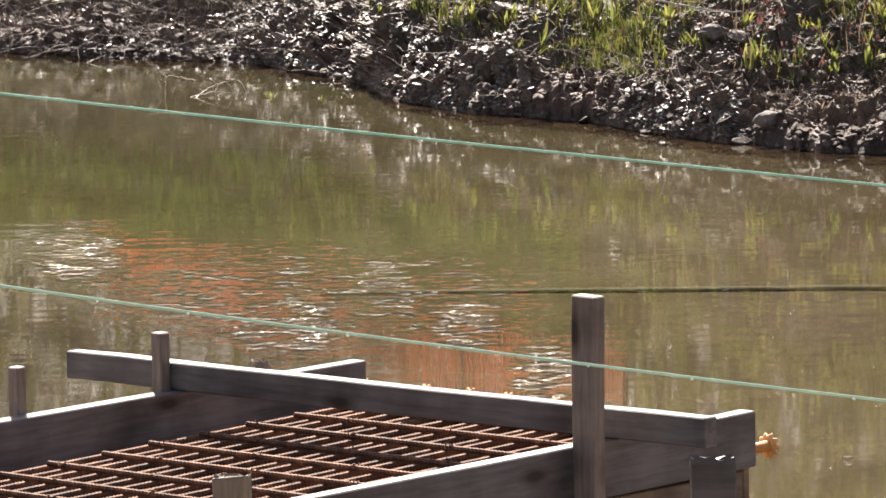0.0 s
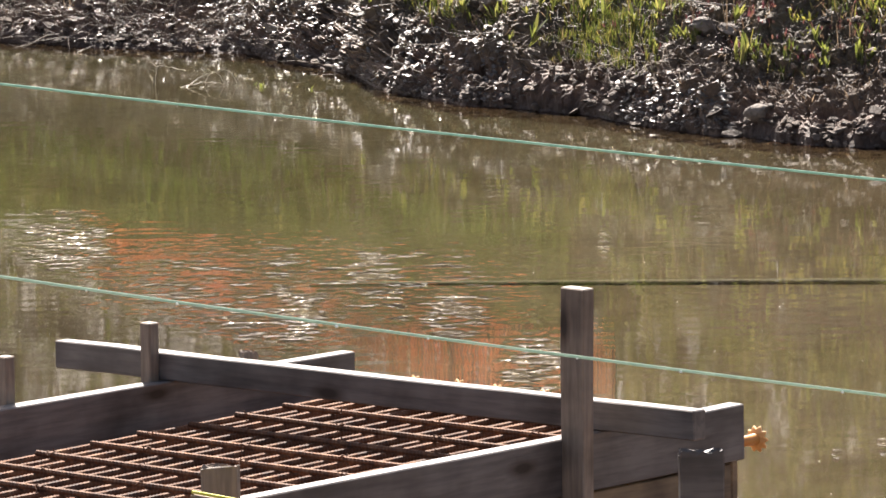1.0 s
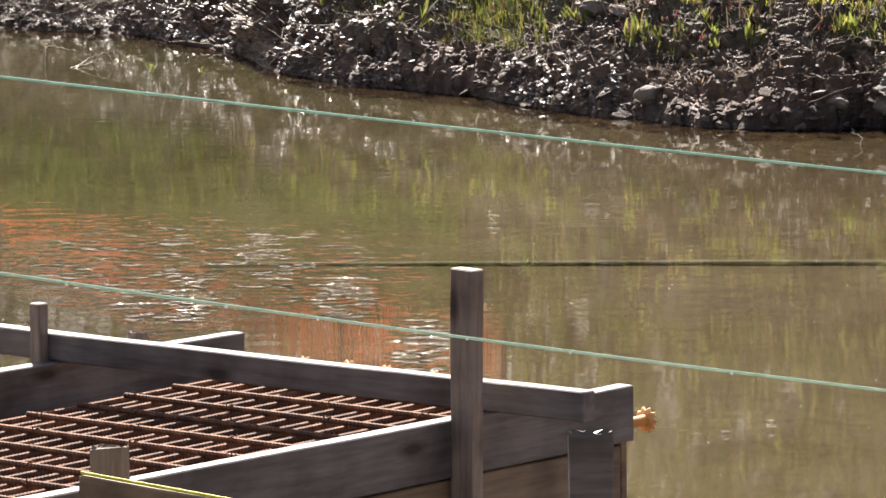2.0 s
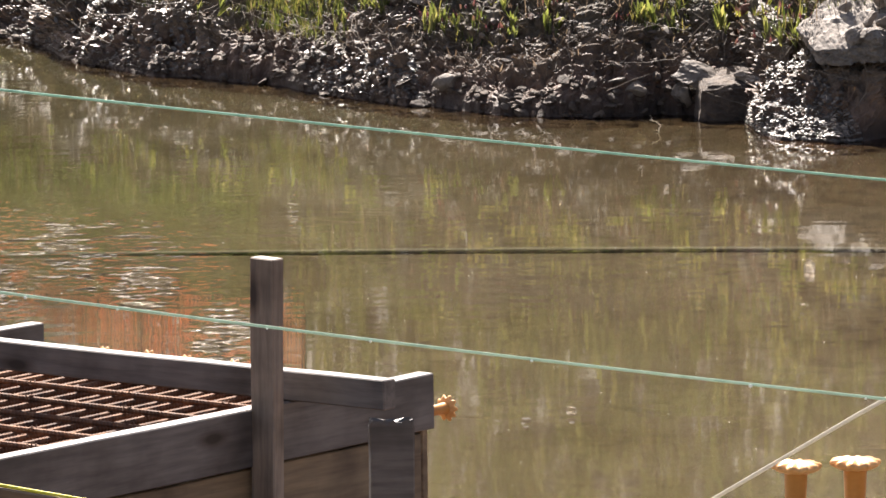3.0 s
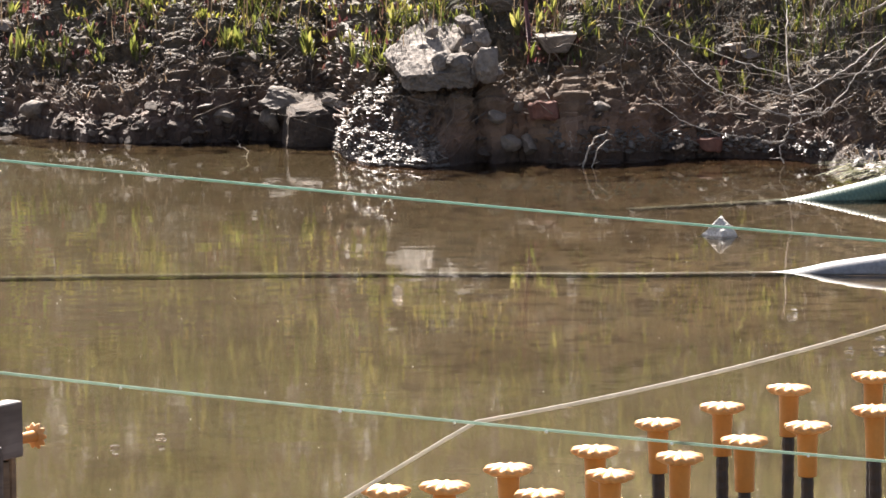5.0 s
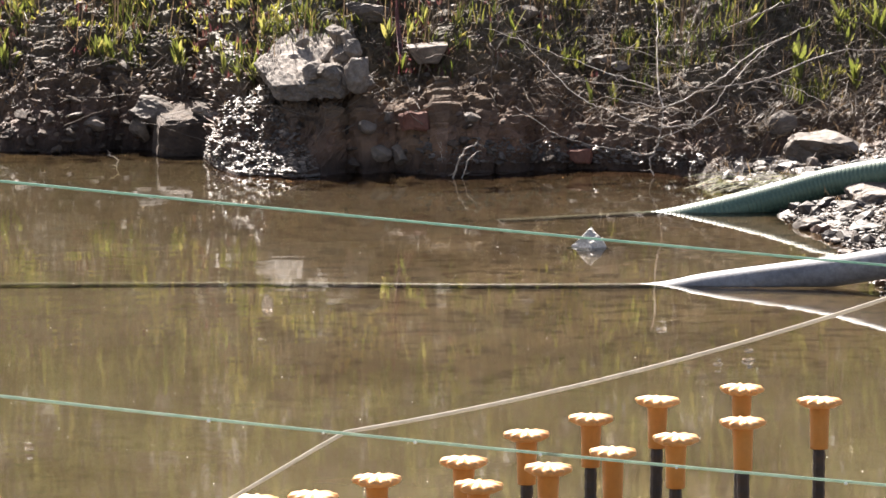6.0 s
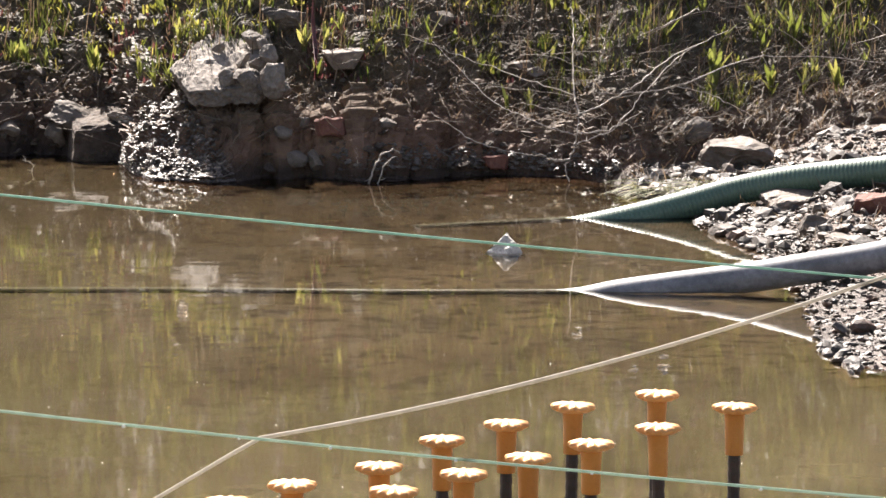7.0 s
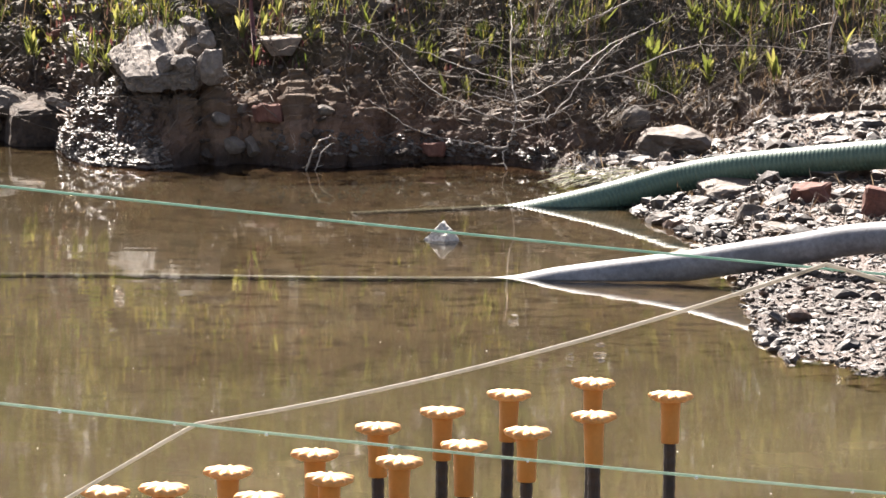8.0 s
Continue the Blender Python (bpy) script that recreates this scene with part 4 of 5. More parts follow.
# ---- stones ----
ROCKS = [
    ("stone", 6.56, -5.10, 0.31, 0.15),
    ("stone", 6.35, -5.30, 0.13, 0.15),
    ("stone", 8.94, -5.246, 0.10, 0.072),
    ("stone", 9.22, -5.092, 0.090, 0.062),
    ("brick", 9.51, -5.199, 0.20, 0.175),
    ("stone", 9.06, -5.553, 0.125, 0.10),
    ("stone", 9.36, -5.564, 0.111, 0.118),
    ("stone", 10.05, -5.100, 0.105, 0.06),
    ("stone", 13.58, -5.196, 0.180, 0.131),
    ("stone", 14.12, -5.521, 0.374, 0.187),
    ("brick", 11.36, -5.551, 0.194, 0.125),
    ("stone", 11.61, -4.475, 0.138, 0.083),
    ("stone", 11.81, -4.525, 0.104, 0.076),
    ("stone", 11.51, -4.476, 0.076, 0.062),
    ("concrete", 16.23, -4.555, 0.249, 0.277),
    ("stone", 3.18, -4.160, 0.152, 0.104),
    ("stone", 3.45, -4.188, 0.166, 0.083),
    ("stone", 3.71, -5.103, 0.159, 0.090),
    ("stone", 0.78, -3.873, 0.256, 0.138),
    ("concrete", -1.73, -4.087, 0.159, 0.062),
    ("stone", 14.65, -5.972, 0.304, 0.118),
    ("brick", 15.64, -5.996, 0.270, 0.166),
    ("brick", 16.43, -6.188, 0.208, 0.277),
    ("concrete", 15.96, -5.772, 0.311, 0.076),
    ("stone", 15.01, -6.239, 0.180, 0.111),
    ("stone", 15.36, -6.385, 0.208, 0.062),
    ("stone", 13.98, -6.324, 0.138, 0.069),
    ("stone", 5.86, -5.222, 0.125, 0.083),
    ("stone", 10.67, -3.978, 0.173, 0.138),
    ("stone", 8.95, -3.957, 0.277, 0.138),
    ("brick", 7.22, -4.282, 0.138, 0.104),
]
LOOKS = {"concrete": (CONCRETE, "pale broken concrete lump lying on the bank"), "stone": (STONE, "grey-brown stone lying in the bank soil"), "brick": (BRICK, "broken red brick lying on the bank")}
for k, (kind_, az, el, w, h) in enumerate(ROCKS):
    mat, label = LOOKS[kind_]
    p = spot(az, el)
    if kind_ == "brick":
        w, h = w * 0.75, h * 0.75
        bm = box_bm(w, w * 0.6, h * 0.8, 0.012, 0.0, k, 4)
        for v in bm.verts:
            v.co += noise.noise_vector(v.co * 14 + Vector((k, 0, 0))) * 0.024
    else:
        bm = rock_bm(w, w * 0.8, h, 100 + k, 0.6, 12, 4 if w > 0.2 else 3)
    ob = part(kind_ if kind_ != "concrete" else "concrete_lump", bm, mat, None)
    ob.matrix_world = pose(p.x, p.y, p.z + h * 0.30, 14 * math.sin(k), 12 * math.cos(k * 2), -az + 12 * math.sin(k * 5))
    tagged(ob, label, kind_ if kind_ != "concrete" else "rubble", "stones on the bank")
def hull_bm(corners, cuts, seed, rough=1.0):
    """A broken lump: the hull of a few corners, cut fine and roughened at three scales."""
    bm = bmesh.new()
    vs = [bm.verts.new(c) for c in corners]
    hull = bmesh.ops.convex_hull(bm, input=vs)
    bmesh.ops.delete(bm, geom=list({g for g in hull["geom_unused"] + hull["geom_interior"] if isinstance(g, bmesh.types.BMVert)}), context="VERTS")
    bmesh.ops.triangulate(bm, faces=bm.faces)
    bmesh.ops.subdivide_edges(bm, edges=bm.edges, cuts=cuts, use_grid_fill=True)
    bm.normal_update()
    o = Vector((seed * 3.7, 1.3, 5.1))
    moves = []
    for v in bm.verts:
        c = v.co
        chip = 1 - 2 * abs(noise.noise(c * 17 + o))
        moves.append((0.030 * noise.noise(c * 5 + o) + 0.010 * chip + 0.013 * noise.noise(c * 30 + o) + 0.010 * noise.noise(c * 70 + o)) * rough)
    for v, k in zip(list(bm.verts), moves):
        v.co += v.normal * k
    return bm


p = spot(8.34, -4.905)
LUMP = pose(p.x - 0.035, p.y - 0.10, p.z + 0.02, 0, 0, -8.3)
ob = part("concrete_lump", hull_bm([(-0.19, 0.0, 0.0), (0.185, 0.0, 0.0), (-0.22, -0.02, 0.08), (0.15, -0.03, 0.11), (-0.33, 0.28, 0.19), (-0.15, 0.62, 0.35), (0.05, 0.85, 0.43), (0.24, 0.85, 0.40), (0.22, 0.22, 0.18), (-0.26, 0.9, 0.1), (0.32, 0.9, 0.1)], 22, 4, 1.0), CONCRETE, None)
ob.matrix_world = LUMP
tagged(ob, "large pale lump of crumbling concrete on the bank edge", "rubble")
for k, (x, y, z, w, h) in enumerate(((0.28, 0.05, 0.16, 0.16, 0.24), (0.255, 0.16, 0.29, 0.11, 0.11), (0.12, 0.0, 0.15, 0.16, 0.11), (0.02, 0.05, 0.16, 0.12, 0.12), (0.16, 0.45, 0.36, 0.14, 0.14), (0.19, 0.18, 0.23, 0.12, 0.06), (0.10, 0.25, 0.25, 0.12, 0.05), (-0.04, 0.40, 0.31, 0.10, 0.06), (0.34, 0.16, 0.08, 0.14, 0.16), (0.20, 0.06, 0.10, 0.09, 0.07), (0.22, 0.34, 0.33, 0.09, 0.08))):
    lump_ = part("concrete_lump", rock_bm(w * 0.85, w * 0.75, h * 0.85, 400 + k, 0.7, 12, 4), CONCRETE, None)
    lump_.matrix_world = LUMP @ pose(x, y, z, 8 * k, -6 * k, 50 * k)
    tagged(lump_, "pale broken concrete piece lying against the large lump", "rubble", "stones on the bank")
# a broken paving piece with a flat top and tapering sides, and the red dock stalk beside it
p = spot(9.62, -4.50)
bm = box_bm(0.26, 0.20, 0.11, 0.008, 0.0, 5, 6)
for v in bm.verts:
    k = 0.5 - v.co.z / 0.11
    v.co.x *= 1 - 0.55 * k
    v.co.y *= 1 - 0.4 * k
    v.co += noise.noise_vector(v.co * 12) * 0.008
wedge = part("concrete_lump", bm, CONCRETE, None)
wedge.matrix_world = pose(p.x, p.y - 0.05, p.z + 0.07, 3, -4, -8)
tagged(wedge, "flat-topped wedge of pinkish broken concrete in the bank", "rubble", "stones on the bank")
p = spot(9.33, -4.55)
stalk = part("dock_stalk", tube_rings(bmesh.new(), [(0, 0, -0.05), (0.01, 0, 0.15), (-0.005, 0, 0.35), (0.0, 0, 0.6)], [0.016, 0.014, 0.012, 0.008], 9), REDSTEM, None, "", True)
stalk.matrix_world = pose(p.x, p.y - 0.03, p.z, 3, -2, 0)
tagged(stalk, "thick upright dark red plant stalk on the bank", "stalk")
bm = hull_bm([(-0.115, 0, -0.08), (0.10, 0, -0.08), (-0.085, 0, 0.012), (-0.045, 0.0, 0.045), (0.0, -0.01, 0.10), (0.015, 0.03, 0.105), (0.05, -0.02, 0.06), (0.085, 0.0, 0.01), (0, -0.1, -0.08), (0, 0.1, -0.08), (0.02, -0.07, 0.03)], 8, 7, 0.45)
ob = part("stone", bm, PALE_STONE, None)
ob.matrix_world = pose(26.17 * math.sin(radians(11.48)), 26.17 * math.cos(radians(11.48)), 0.0, 0, 0, -10)
tagged(ob, "pale jagged stone breaking the pond surface", "stone")


# ---- gravel on the beach and crumbs on the bank ----
def scatter_stones(name, count, place, size, mat, seed, label, sub=1, flat=0.6, lean=0.0, category="gravel", tumble=0.3):
    rnd = random.Random(seed)
    protos = []
    for k in range(8):
        bm = rock_bm(1, 0.85, flat, seed * 50 + k, 0.9, 8, sub)
        bm.verts.ensure_lookup_table()
        protos.append((np.array([v.co[:] for v in bm.verts]), [[v.index for v in f.verts] for f in bm.faces]))
        bm.free()
    verts, faces, base = [], [], 0
    for _ in range(count):
        p = place(rnd)
        v, f = rnd.choice(protos)
        s = size[0] * (size[1] / size[0]) ** (rnd.random() ** 2.2)
        q = np.array((Matrix.Rotation(lean, 3, "X") @ Euler((rnd.gauss(0, tumble), rnd.gauss(0, tumble), rnd.uniform(0, 6.3))).to_matrix()))
        squash = np.array([rnd.uniform(0.6, 1.5), rnd.uniform(0.6, 1.4), rnd.uniform(0.6, 1.3)])
        verts.append((v * squash) @ q.T * s + np.array(p) + np.array([0, 0, s * 0.12]))
        faces += [[i + base for i in t] for t in f]
        base += len(v)
    ob = mesh_object(name, np.concatenate(verts), faces, mat)
    return tagged(ob, label, category, kind="stuff")


def on_beach(rnd):
    az = rnd.uniform(13.0, 17.2)
    k = int(np.searchsorted(cols, az))
    j = r0 - 3 + int(rnd.random() ** rnd.choice((1.15, 0.7)) * 60)
    return pts[j, k] + np.array([rnd.uniform(-0.05, 0.05), rnd.uniform(-0.05, 0.05), 0])


def at_foot(rnd):
    az = rnd.uniform(-6.3, 6.9) if rnd.random() < 0.93 else rnd.uniform(8.6, 12.5)
    k = int(np.searchsorted(cols, az))
    return pts[r_face - 2 + int(abs(rnd.gauss(0, 11))), k] + np.array([0, -0.01, 0])


def wet_spots(rnd):
    az = rnd.choice([rnd.uniform(-2.6, 0.2), rnd.uniform(-1.9, 1.0), rnd.uniform(-0.5, 1.1), rnd.uniform(-2.2, -0.6), rnd.uniform(-4.5, 1.0), rnd.uniform(2.2, 3.4), rnd.uniform(9.6, 12.8)])
    k = int(np.searchsorted(cols, az))
    return pts[r_face + int(rnd.uniform(0, 52 if az < 1 else 24 if az < 5 else 7)), k]


def wet_fan(rnd):
    """The fan of slumped wet mud: wide at the water, narrow at the top."""
    h = rnd.random() ** 1.5
    az = 7.75 - 0.1 * h + rnd.uniform(-0.66, 0.66) * (1 - 0.65 * h)
    k = int(np.searchsorted(cols, az))
    return pts[r_face - 3 + int(h * 48), k]


def on_bank(rnd):
    az = rnd.uniform(-6.3, 18.3)
    return bank_point(az, rnd.uniform(-0.45, 1.6) if not 8.3 < az < 12.6 or rnd.random() < 0.3 else rnd.uniform(0.0, 1.6))


scatter_stones("gravel", 22000, on_beach, (0.009, 0.046), GRAVEL, 5, "wet grey-brown gravel at the water's edge", 1, 0.55)


def coarse_part(rnd):
    """The gravel is finer on the near side of the grey hose."""
    while True:
        p = on_beach(rnd)
        if p[1] > 23.6 or rnd.random() < 0.35:
            return p


def between_hoses(rnd):
    while True:
        p = on_beach(rnd)
        if p[1] > 24.3:
            return p


scatter_stones("beach_rubble", 760, coarse_part, (0.035, 0.13), GRAVEL, 12, "broken stones and rubble lying on the gravel", 2, 0.55)
scatter_stones("large_rubble", 80, between_hoses, (0.075, 0.17), GRAVEL, 23, "larger angular lumps of rubble among the gravel", 1, 0.7)


def in_shallows(rnd):
    k = int(np.searchsorted(cols, rnd.uniform(14.4, 15.5)))
    return pts[r0 - int(rnd.uniform(0, 9)), k] * np.array([1, 1, 0]) + np.array([0, 0, -0.004])


scatter_stones("wading_stones", 90, in_shallows, (0.03, 0.09), GRAVEL, 14, "wet stones standing out of the shallows by the gravel", 2, 0.6)
scatter_stones("mud_clods", 900, at_foot, (0.02, 0.085), EARTH, 7, "dark wet clods of mud at the foot of the bank", 2, 0.5, 0.3, "mud")
scatter_stones("wet_mud_flakes", 10500, wet_spots, (0.007, 0.05), WET_MUD, 8, "shiny wet mud crust on the bank", 1, 0.35, 0.40, "mud", 0.26)
scatter_stones("wet_mud_fan", 8500, wet_fan, (0.007, 0.034), WET_MUD, 9, "glistening fan of wet crumbled mud by the water", 1, 0.4, 0.40, "mud", 0.2)
def crumb_spots(rnd):
    """Loose soil: thickest on the lip of the bank and below it."""
    az = rnd.uniform(-1.7, 13.2)
    if az > 8.4:
        return bank_point(az if rnd.random() < 0.35 else az - 6, abs(rnd.gauss(0.0, 0.6)))
    return bank_point(az, rnd.choice([rnd.uniform(-0.3, 0.25), rnd.uniform(0.0, 1.6), rnd.gauss(0.0, 0.12)]))


scatter_stones("soil_crumbs", 9000, crumb_spots, (0.008, 0.05), CRUMB, 13, "loose brown soil crumbs on the lip of the bank", 1, 0.6, 0.25, "soil", 0.5)
scatter_stones("bank_rubble", 1500, on_bank, (0.02, 0.085), RUBBLE, 6, "small stones and crumbs in the bank soil")


# ---- plants ----
def blade(verts, faces, root, direction, length, width, droop, seg=4, fold=0.25):
    """One pointed leaf, folded along its midrib and drooping."""
    d = Vector(direction).normalized()
    side = d.cross(Vector((0, 0, 1)))
    if side.length < 0.05:
        side = Vector((1, 0, 0))
    side.normalize()
    p, base = Vector(root), len(verts)
    for k in range(seg + 1):
        t = k / seg
        w = width * (math.sin(math.pi * min(1, 0.12 + 0.88 * t)) ** 0.7 if t < 1 else 0.0) * 0.5
        up = side.cross(d).normalized()
        verts += [p - side * w + up * fold * w, p, p + side * w + up * fold * w]
        d = (d + Vector((0, 0, -droop / seg))).normalized()
        p = p + d * length / seg
    for k in range(seg):
        b_ = base + 3 * k
        faces += [(b_, b_ + 1, b_ + 4, b_ + 3), (b_ + 1, b_ + 2, b_ + 5, b_ + 4)]


LEAF_MESHES = []
for k in range(6):
    v, f = [], []
    blade(v, f, Vector((0, 0, 0)), (0.18, 0, 1), 0.085 + 0.012 * k, 0.017 + 0.004 * (k % 3), 0.1 + 0.14 * (k % 4), 5, 0.35)
    lm = bpy.data.meshes.new("leaf")
    lm.from_pydata([tuple(q) for q in v], [], f)
    lm.materials.append(LEAF)
    lm.polygons.foreach_set("use_smooth", [True] * len(lm.polygons))
    LEAF_MESHES.append(lm)


def leafy_plant(seed, m):
    """A weed: one stem with upright pointed leaves, each its own part."""
    rnd = random.Random(seed)
    thing = empty("weed", m, "yellow-green upright broad-leaved weed growing on the bank", "weed", "weeds on the bank")
    tall = rnd.uniform(0.02, 0.09)
    part("stem", tube_rings(bmesh.new(), [(0, 0, -0.03), (0.004, 0, tall * 0.5), (0, 0.003, tall)], [0.004, 0.003, 0.002], 5), STEM, thing)
    for k in range(rnd.randint(6, 11)):
        ob = new("leaf", rnd.choice(LEAF_MESHES))
        ob.parent = thing
        ob.matrix_local = pose(0, 0, tall * rnd.random() ** 0.7, 0, 0, rnd.uniform(0, 360)) @ pose(0, 0, 0, 0, rnd.uniform(-6, 26), 0) @ Matrix.Scale(rnd.uniform(0.5, 1.15), 4)
    return thing


PLANTS = [(-0.08, -3.84), (0.37, -3.94), (1.19, -4.31), (3.62, -4.53), (3.85, -4.50), (4.55, -4.60), (4.87, -4.60), (3.59, -4.50), (3.78, -4.44), (4.42, -4.48), (4.81, -4.54), (5.90, -4.39), (6.31, -4.49), (6.79, -4.49), (7.69, -4.69), (5.91, -4.41), (6.33, -4.22), (6.84, -4.57), (7.41, -4.66), (7.67, -4.66), (13.24, -4.18), (13.55, -3.86), (13.88, -4.20), (14.26, -4.14), (14.45, -4.10), (14.97, -4.70), (15.16, -4.60), (13.79, -4.62), (11.52, -4.93), (13.76, -4.74), (14.46, -4.73), (15.23, -4.72), (14.97, -4.59), (5.63, -4.09), (7.03, -3.96), (2.89, -4.27), (2.57, -4.10), (2.95, -4.30)]
rnd = random.Random(9)
spots = [spot(az, el) for az, el in PLANTS]
for az, el in PLANTS:  # the clumps hold more than one plant
    spots.append(spot(az + rnd.uniform(-0.16, 0.16), el + rnd.uniform(-0.03, 0.05)))
for _ in range(130):
    az, u = rnd.uniform(-1.0, 18), rnd.uniform(0.3, 1.9) if rnd.random() < 0.85 else rnd.uniform(0.08, 0.6)
    for _ in range(rnd.choice((1, 2, 3, 4))):
        spots.append(bank_point(az + rnd.gauss(0, 0.13), max(0.08, u + rnd.gauss(0, 0.08))))
for k, p in enumerate(spots):
    m = pose(p.x, p.y, p.z, rnd.gauss(0, 6), rnd.gauss(0, 6), rnd.uniform(0, 360)) @ Matrix.Scale(rnd.uniform(0.55, 1.25) * (1.2 if p.x > 0.232 * p.y else 1.0), 4)
    leafy_plant(300 + k, m)


def blades(name, count, place, length, width, mat, label, seed, per=(5, 10), spread=0.5, droop=(0.2, 1.2), seg=3):
    rnd = random.Random(seed)
    v, f = [], []
    for _ in range(count):
        p = place(rnd)
        for _ in range(rnd.randint(*per)):
            az, tip = rnd.uniform(0, 6.28), rnd.uniform(0.05 if spread < 2 else 0.6, spread)
            blade(v, f, Vector(p) + Vector((rnd.gauss(0, 0.03), rnd.gauss(0, 0.03), -0.008)), (math.cos(az) * tip, math.sin(az) * tip, 1), rnd.uniform(*length), rnd.uniform(*width), rnd.uniform(*droop), seg, 0.15)
    return tagged(mesh_object(name, v, f, mat, True), label, "grass", kind="stuff")


def grassy(rnd):
    while True:
        az, u = rnd.uniform(-6, 18.3), rnd.uniform(0.0, 2.2)
        if noise.noise(Vector((az * 0.9, u * 1.3, 3.0))) + 0.25 * u - 0.25 > 0 and (az > -1.2 or rnd.random() < 0.15) and (not 9.3 < az < 13.3 or rnd.random() < 0.5):
            return bank_point(az, u)


def grass_patch(rnd):
    return bank_point(rnd.gauss(2.0, 0.3), rnd.uniform(-0.15, 0.5))


def red_weeds(rnd):
    return bank_point(rnd.choice([rnd.uniform(-0.5, 12), rnd.gauss(7.4, 0.4), rnd.gauss(4, 0.8), rnd.gauss(9.5, 0.25)]), rnd.uniform(0.1, 1.8))


def fence_line(az):
    return 2.15 + 0.47 * min(1.0, max(0.0, (az + 4) / 2.1))


def upper_bank(rnd):
    """Above the visible weeds; thinner on the ground behind the fence."""
    while True:
        az, u = rnd.uniform(-9, 20), rnd.uniform(1.5, 7.8)
        if az > 2.4 or u < fence_line(az) or rnd.random() < (0.45 if az < -0.5 else 0.7):
            return bank_point(az, u)


def left_upper(rnd):
    az = rnd.uniform(-9, 1.5)
    return bank_point(az, rnd.uniform(0.75, fence_line(az)))


def leafy_band(rnd):
    while True:
        az, u = rnd.uniform(3.5, 18.0), rnd.uniform(0.35, 2.0)
        if noise.noise(Vector((az * 1.4, u * 1.6, 8.0))) > (-0.1 if az < 9.3 else 0.12):
            return bank_point(az, u)


def beach_litter(rnd):
    k = int(np.searchsorted(cols, rnd.uniform(12.9, 18.2)))
    return pts[r0 + int(rnd.uniform(18, 105)), k]


def shore_tuft(rnd):
    x, y = rnd.choice([(-0.89, 35.9), (-0.89, 35.9), (-1.22, 36.27)])
    return (x + rnd.gauss(0, 0.03), y + rnd.gauss(0, 0.1), 0.0)


def litter(rnd):
    return bank_point(rnd.uniform(-6.3, 18.4), rnd.uniform(-0.25, 2.0))


blades("bank_grass", 2700, grassy, (0.04, 0.15), (0.004, 0.010), GRASS, "thin green and straw grass on the bank", 21)
blades("grass_patch", 330, grass_patch, (0.04, 0.12), (0.003, 0.0075), GRASS, "dense green grass patch on the bank", 22)
blades("red_weeds", 560, red_weeds, (0.02, 0.065), (0.008, 0.018), REDLEAF, "reddish seedlings among the bank weeds", 23, (4, 8))
rnd = random.Random(24)
v, f = [], []
for _ in range(210):  # the tuft is combed down the beach into the water
    q = spot(rnd.uniform(13.0, 13.95), rnd.uniform(-5.86, -5.70))
    blade(v, f, (q.x, q.y - 0.02, max(q.z, 0.0) + 0.015), (-1.0, rnd.gauss(-0.75, 0.35), rnd.uniform(0.05, 0.35)), rnd.uniform(0.12, 0.42), rnd.uniform(0.004, 0.010), rnd.uniform(0.1, 0.5), 4, 0.15)
tagged(mesh_object("water_grass", v, f, STRAW, True), "straw-green grass tuft trailing in the pond", "grass", kind="stuff")
blades("shore_tuft", 5, shore_tuft, (0.03, 0.07), (0.005, 0.010), LEAF, "bright green water weed at the muddy shore", 34, (3, 5), 1.2)
blades("leafy_weeds", 950, leafy_band, (0.025, 0.08), (0.009, 0.02), PALE_LEAF, "low pale green leafy weeds among the bank litter", 37, (5, 10), 0.8, (0.2, 1.0))
blades("beach_litter", 1900, beach_litter, (0.04, 0.2), (0.003, 0.008), DRY, "matted dry stalks and straw at the foot of the slope", 35, (2, 5), 3.0, (0.0, 0.8), 2)
blades("upper_weeds", 6000, upper_bank, (0.10, 0.32), (0.012, 0.035), BUSH, "olive weeds covering the upper bank", 25, (5, 9), 0.7, (0.2, 0.9))
blades("green_scrub", 2600, left_upper, (0.06, 0.2), (0.015, 0.035), SCRUB, "green scrub growing over the bank top", 28, (5, 9), 0.8, (0.2, 0.9))
blades("dry_litter", 5200, litter, (0.03, 0.16), (0.003, 0.009), DRY, "dry straw, stalks and leaf litter on the bank", 26, (2, 5), 2.2, (0.0, 0.8), 2)


def twig_mesh(bm, rnd, root, direction, length, radius, depth):
    """A crooked twig with side shoots."""
    d, p = Vector(direction).normalized(), Vector(root)
    n = max(3, int(length / 0.06))
    path = [p.copy()]
    for k in range(n):
        d = (d + Vector((rnd.gauss(0, 0.16), rnd.gauss(0, 0.16), rnd.gauss(0, 0.14) - 0.02))).normalized()
        p = p + d * length / n
        path.append(p.copy())
        if depth and rnd.random() < 0.30:
            s = (d + Vector((rnd.gauss(0, 0.6), rnd.gauss(0, 0.4), rnd.gauss(0.1, 0.5)))).normalized()
            twig_mesh(bm, rnd, p, s, length * rnd.uniform(0.3, 0.6) * (1 - 0.5 * k / n), radius * 0.6, depth - 1)
    tube_rings(bm, path, [radius * (1 - 0.7 * k / n) for k in range(n + 1)], 5, False)


def brush(name, count, place, length, radius, seed, label, rise=0.5, depth=1):
    rnd = random.Random(seed)
    bm = bmesh.new()
    for _ in range(count):
        p = Vector(place(rnd))
        twig_mesh(bm, rnd, p - Vector((0, 0, 0.02)), (rnd.gauss(0, 1), rnd.gauss(-0.2, 0.5), abs(rnd.gauss(0, rise)) + 0.05), rnd.uniform(*length), rnd.uniform(*radius), depth)
    return tagged(part(name, bm, TWIG, None), label, "twigs", kind="stuff")


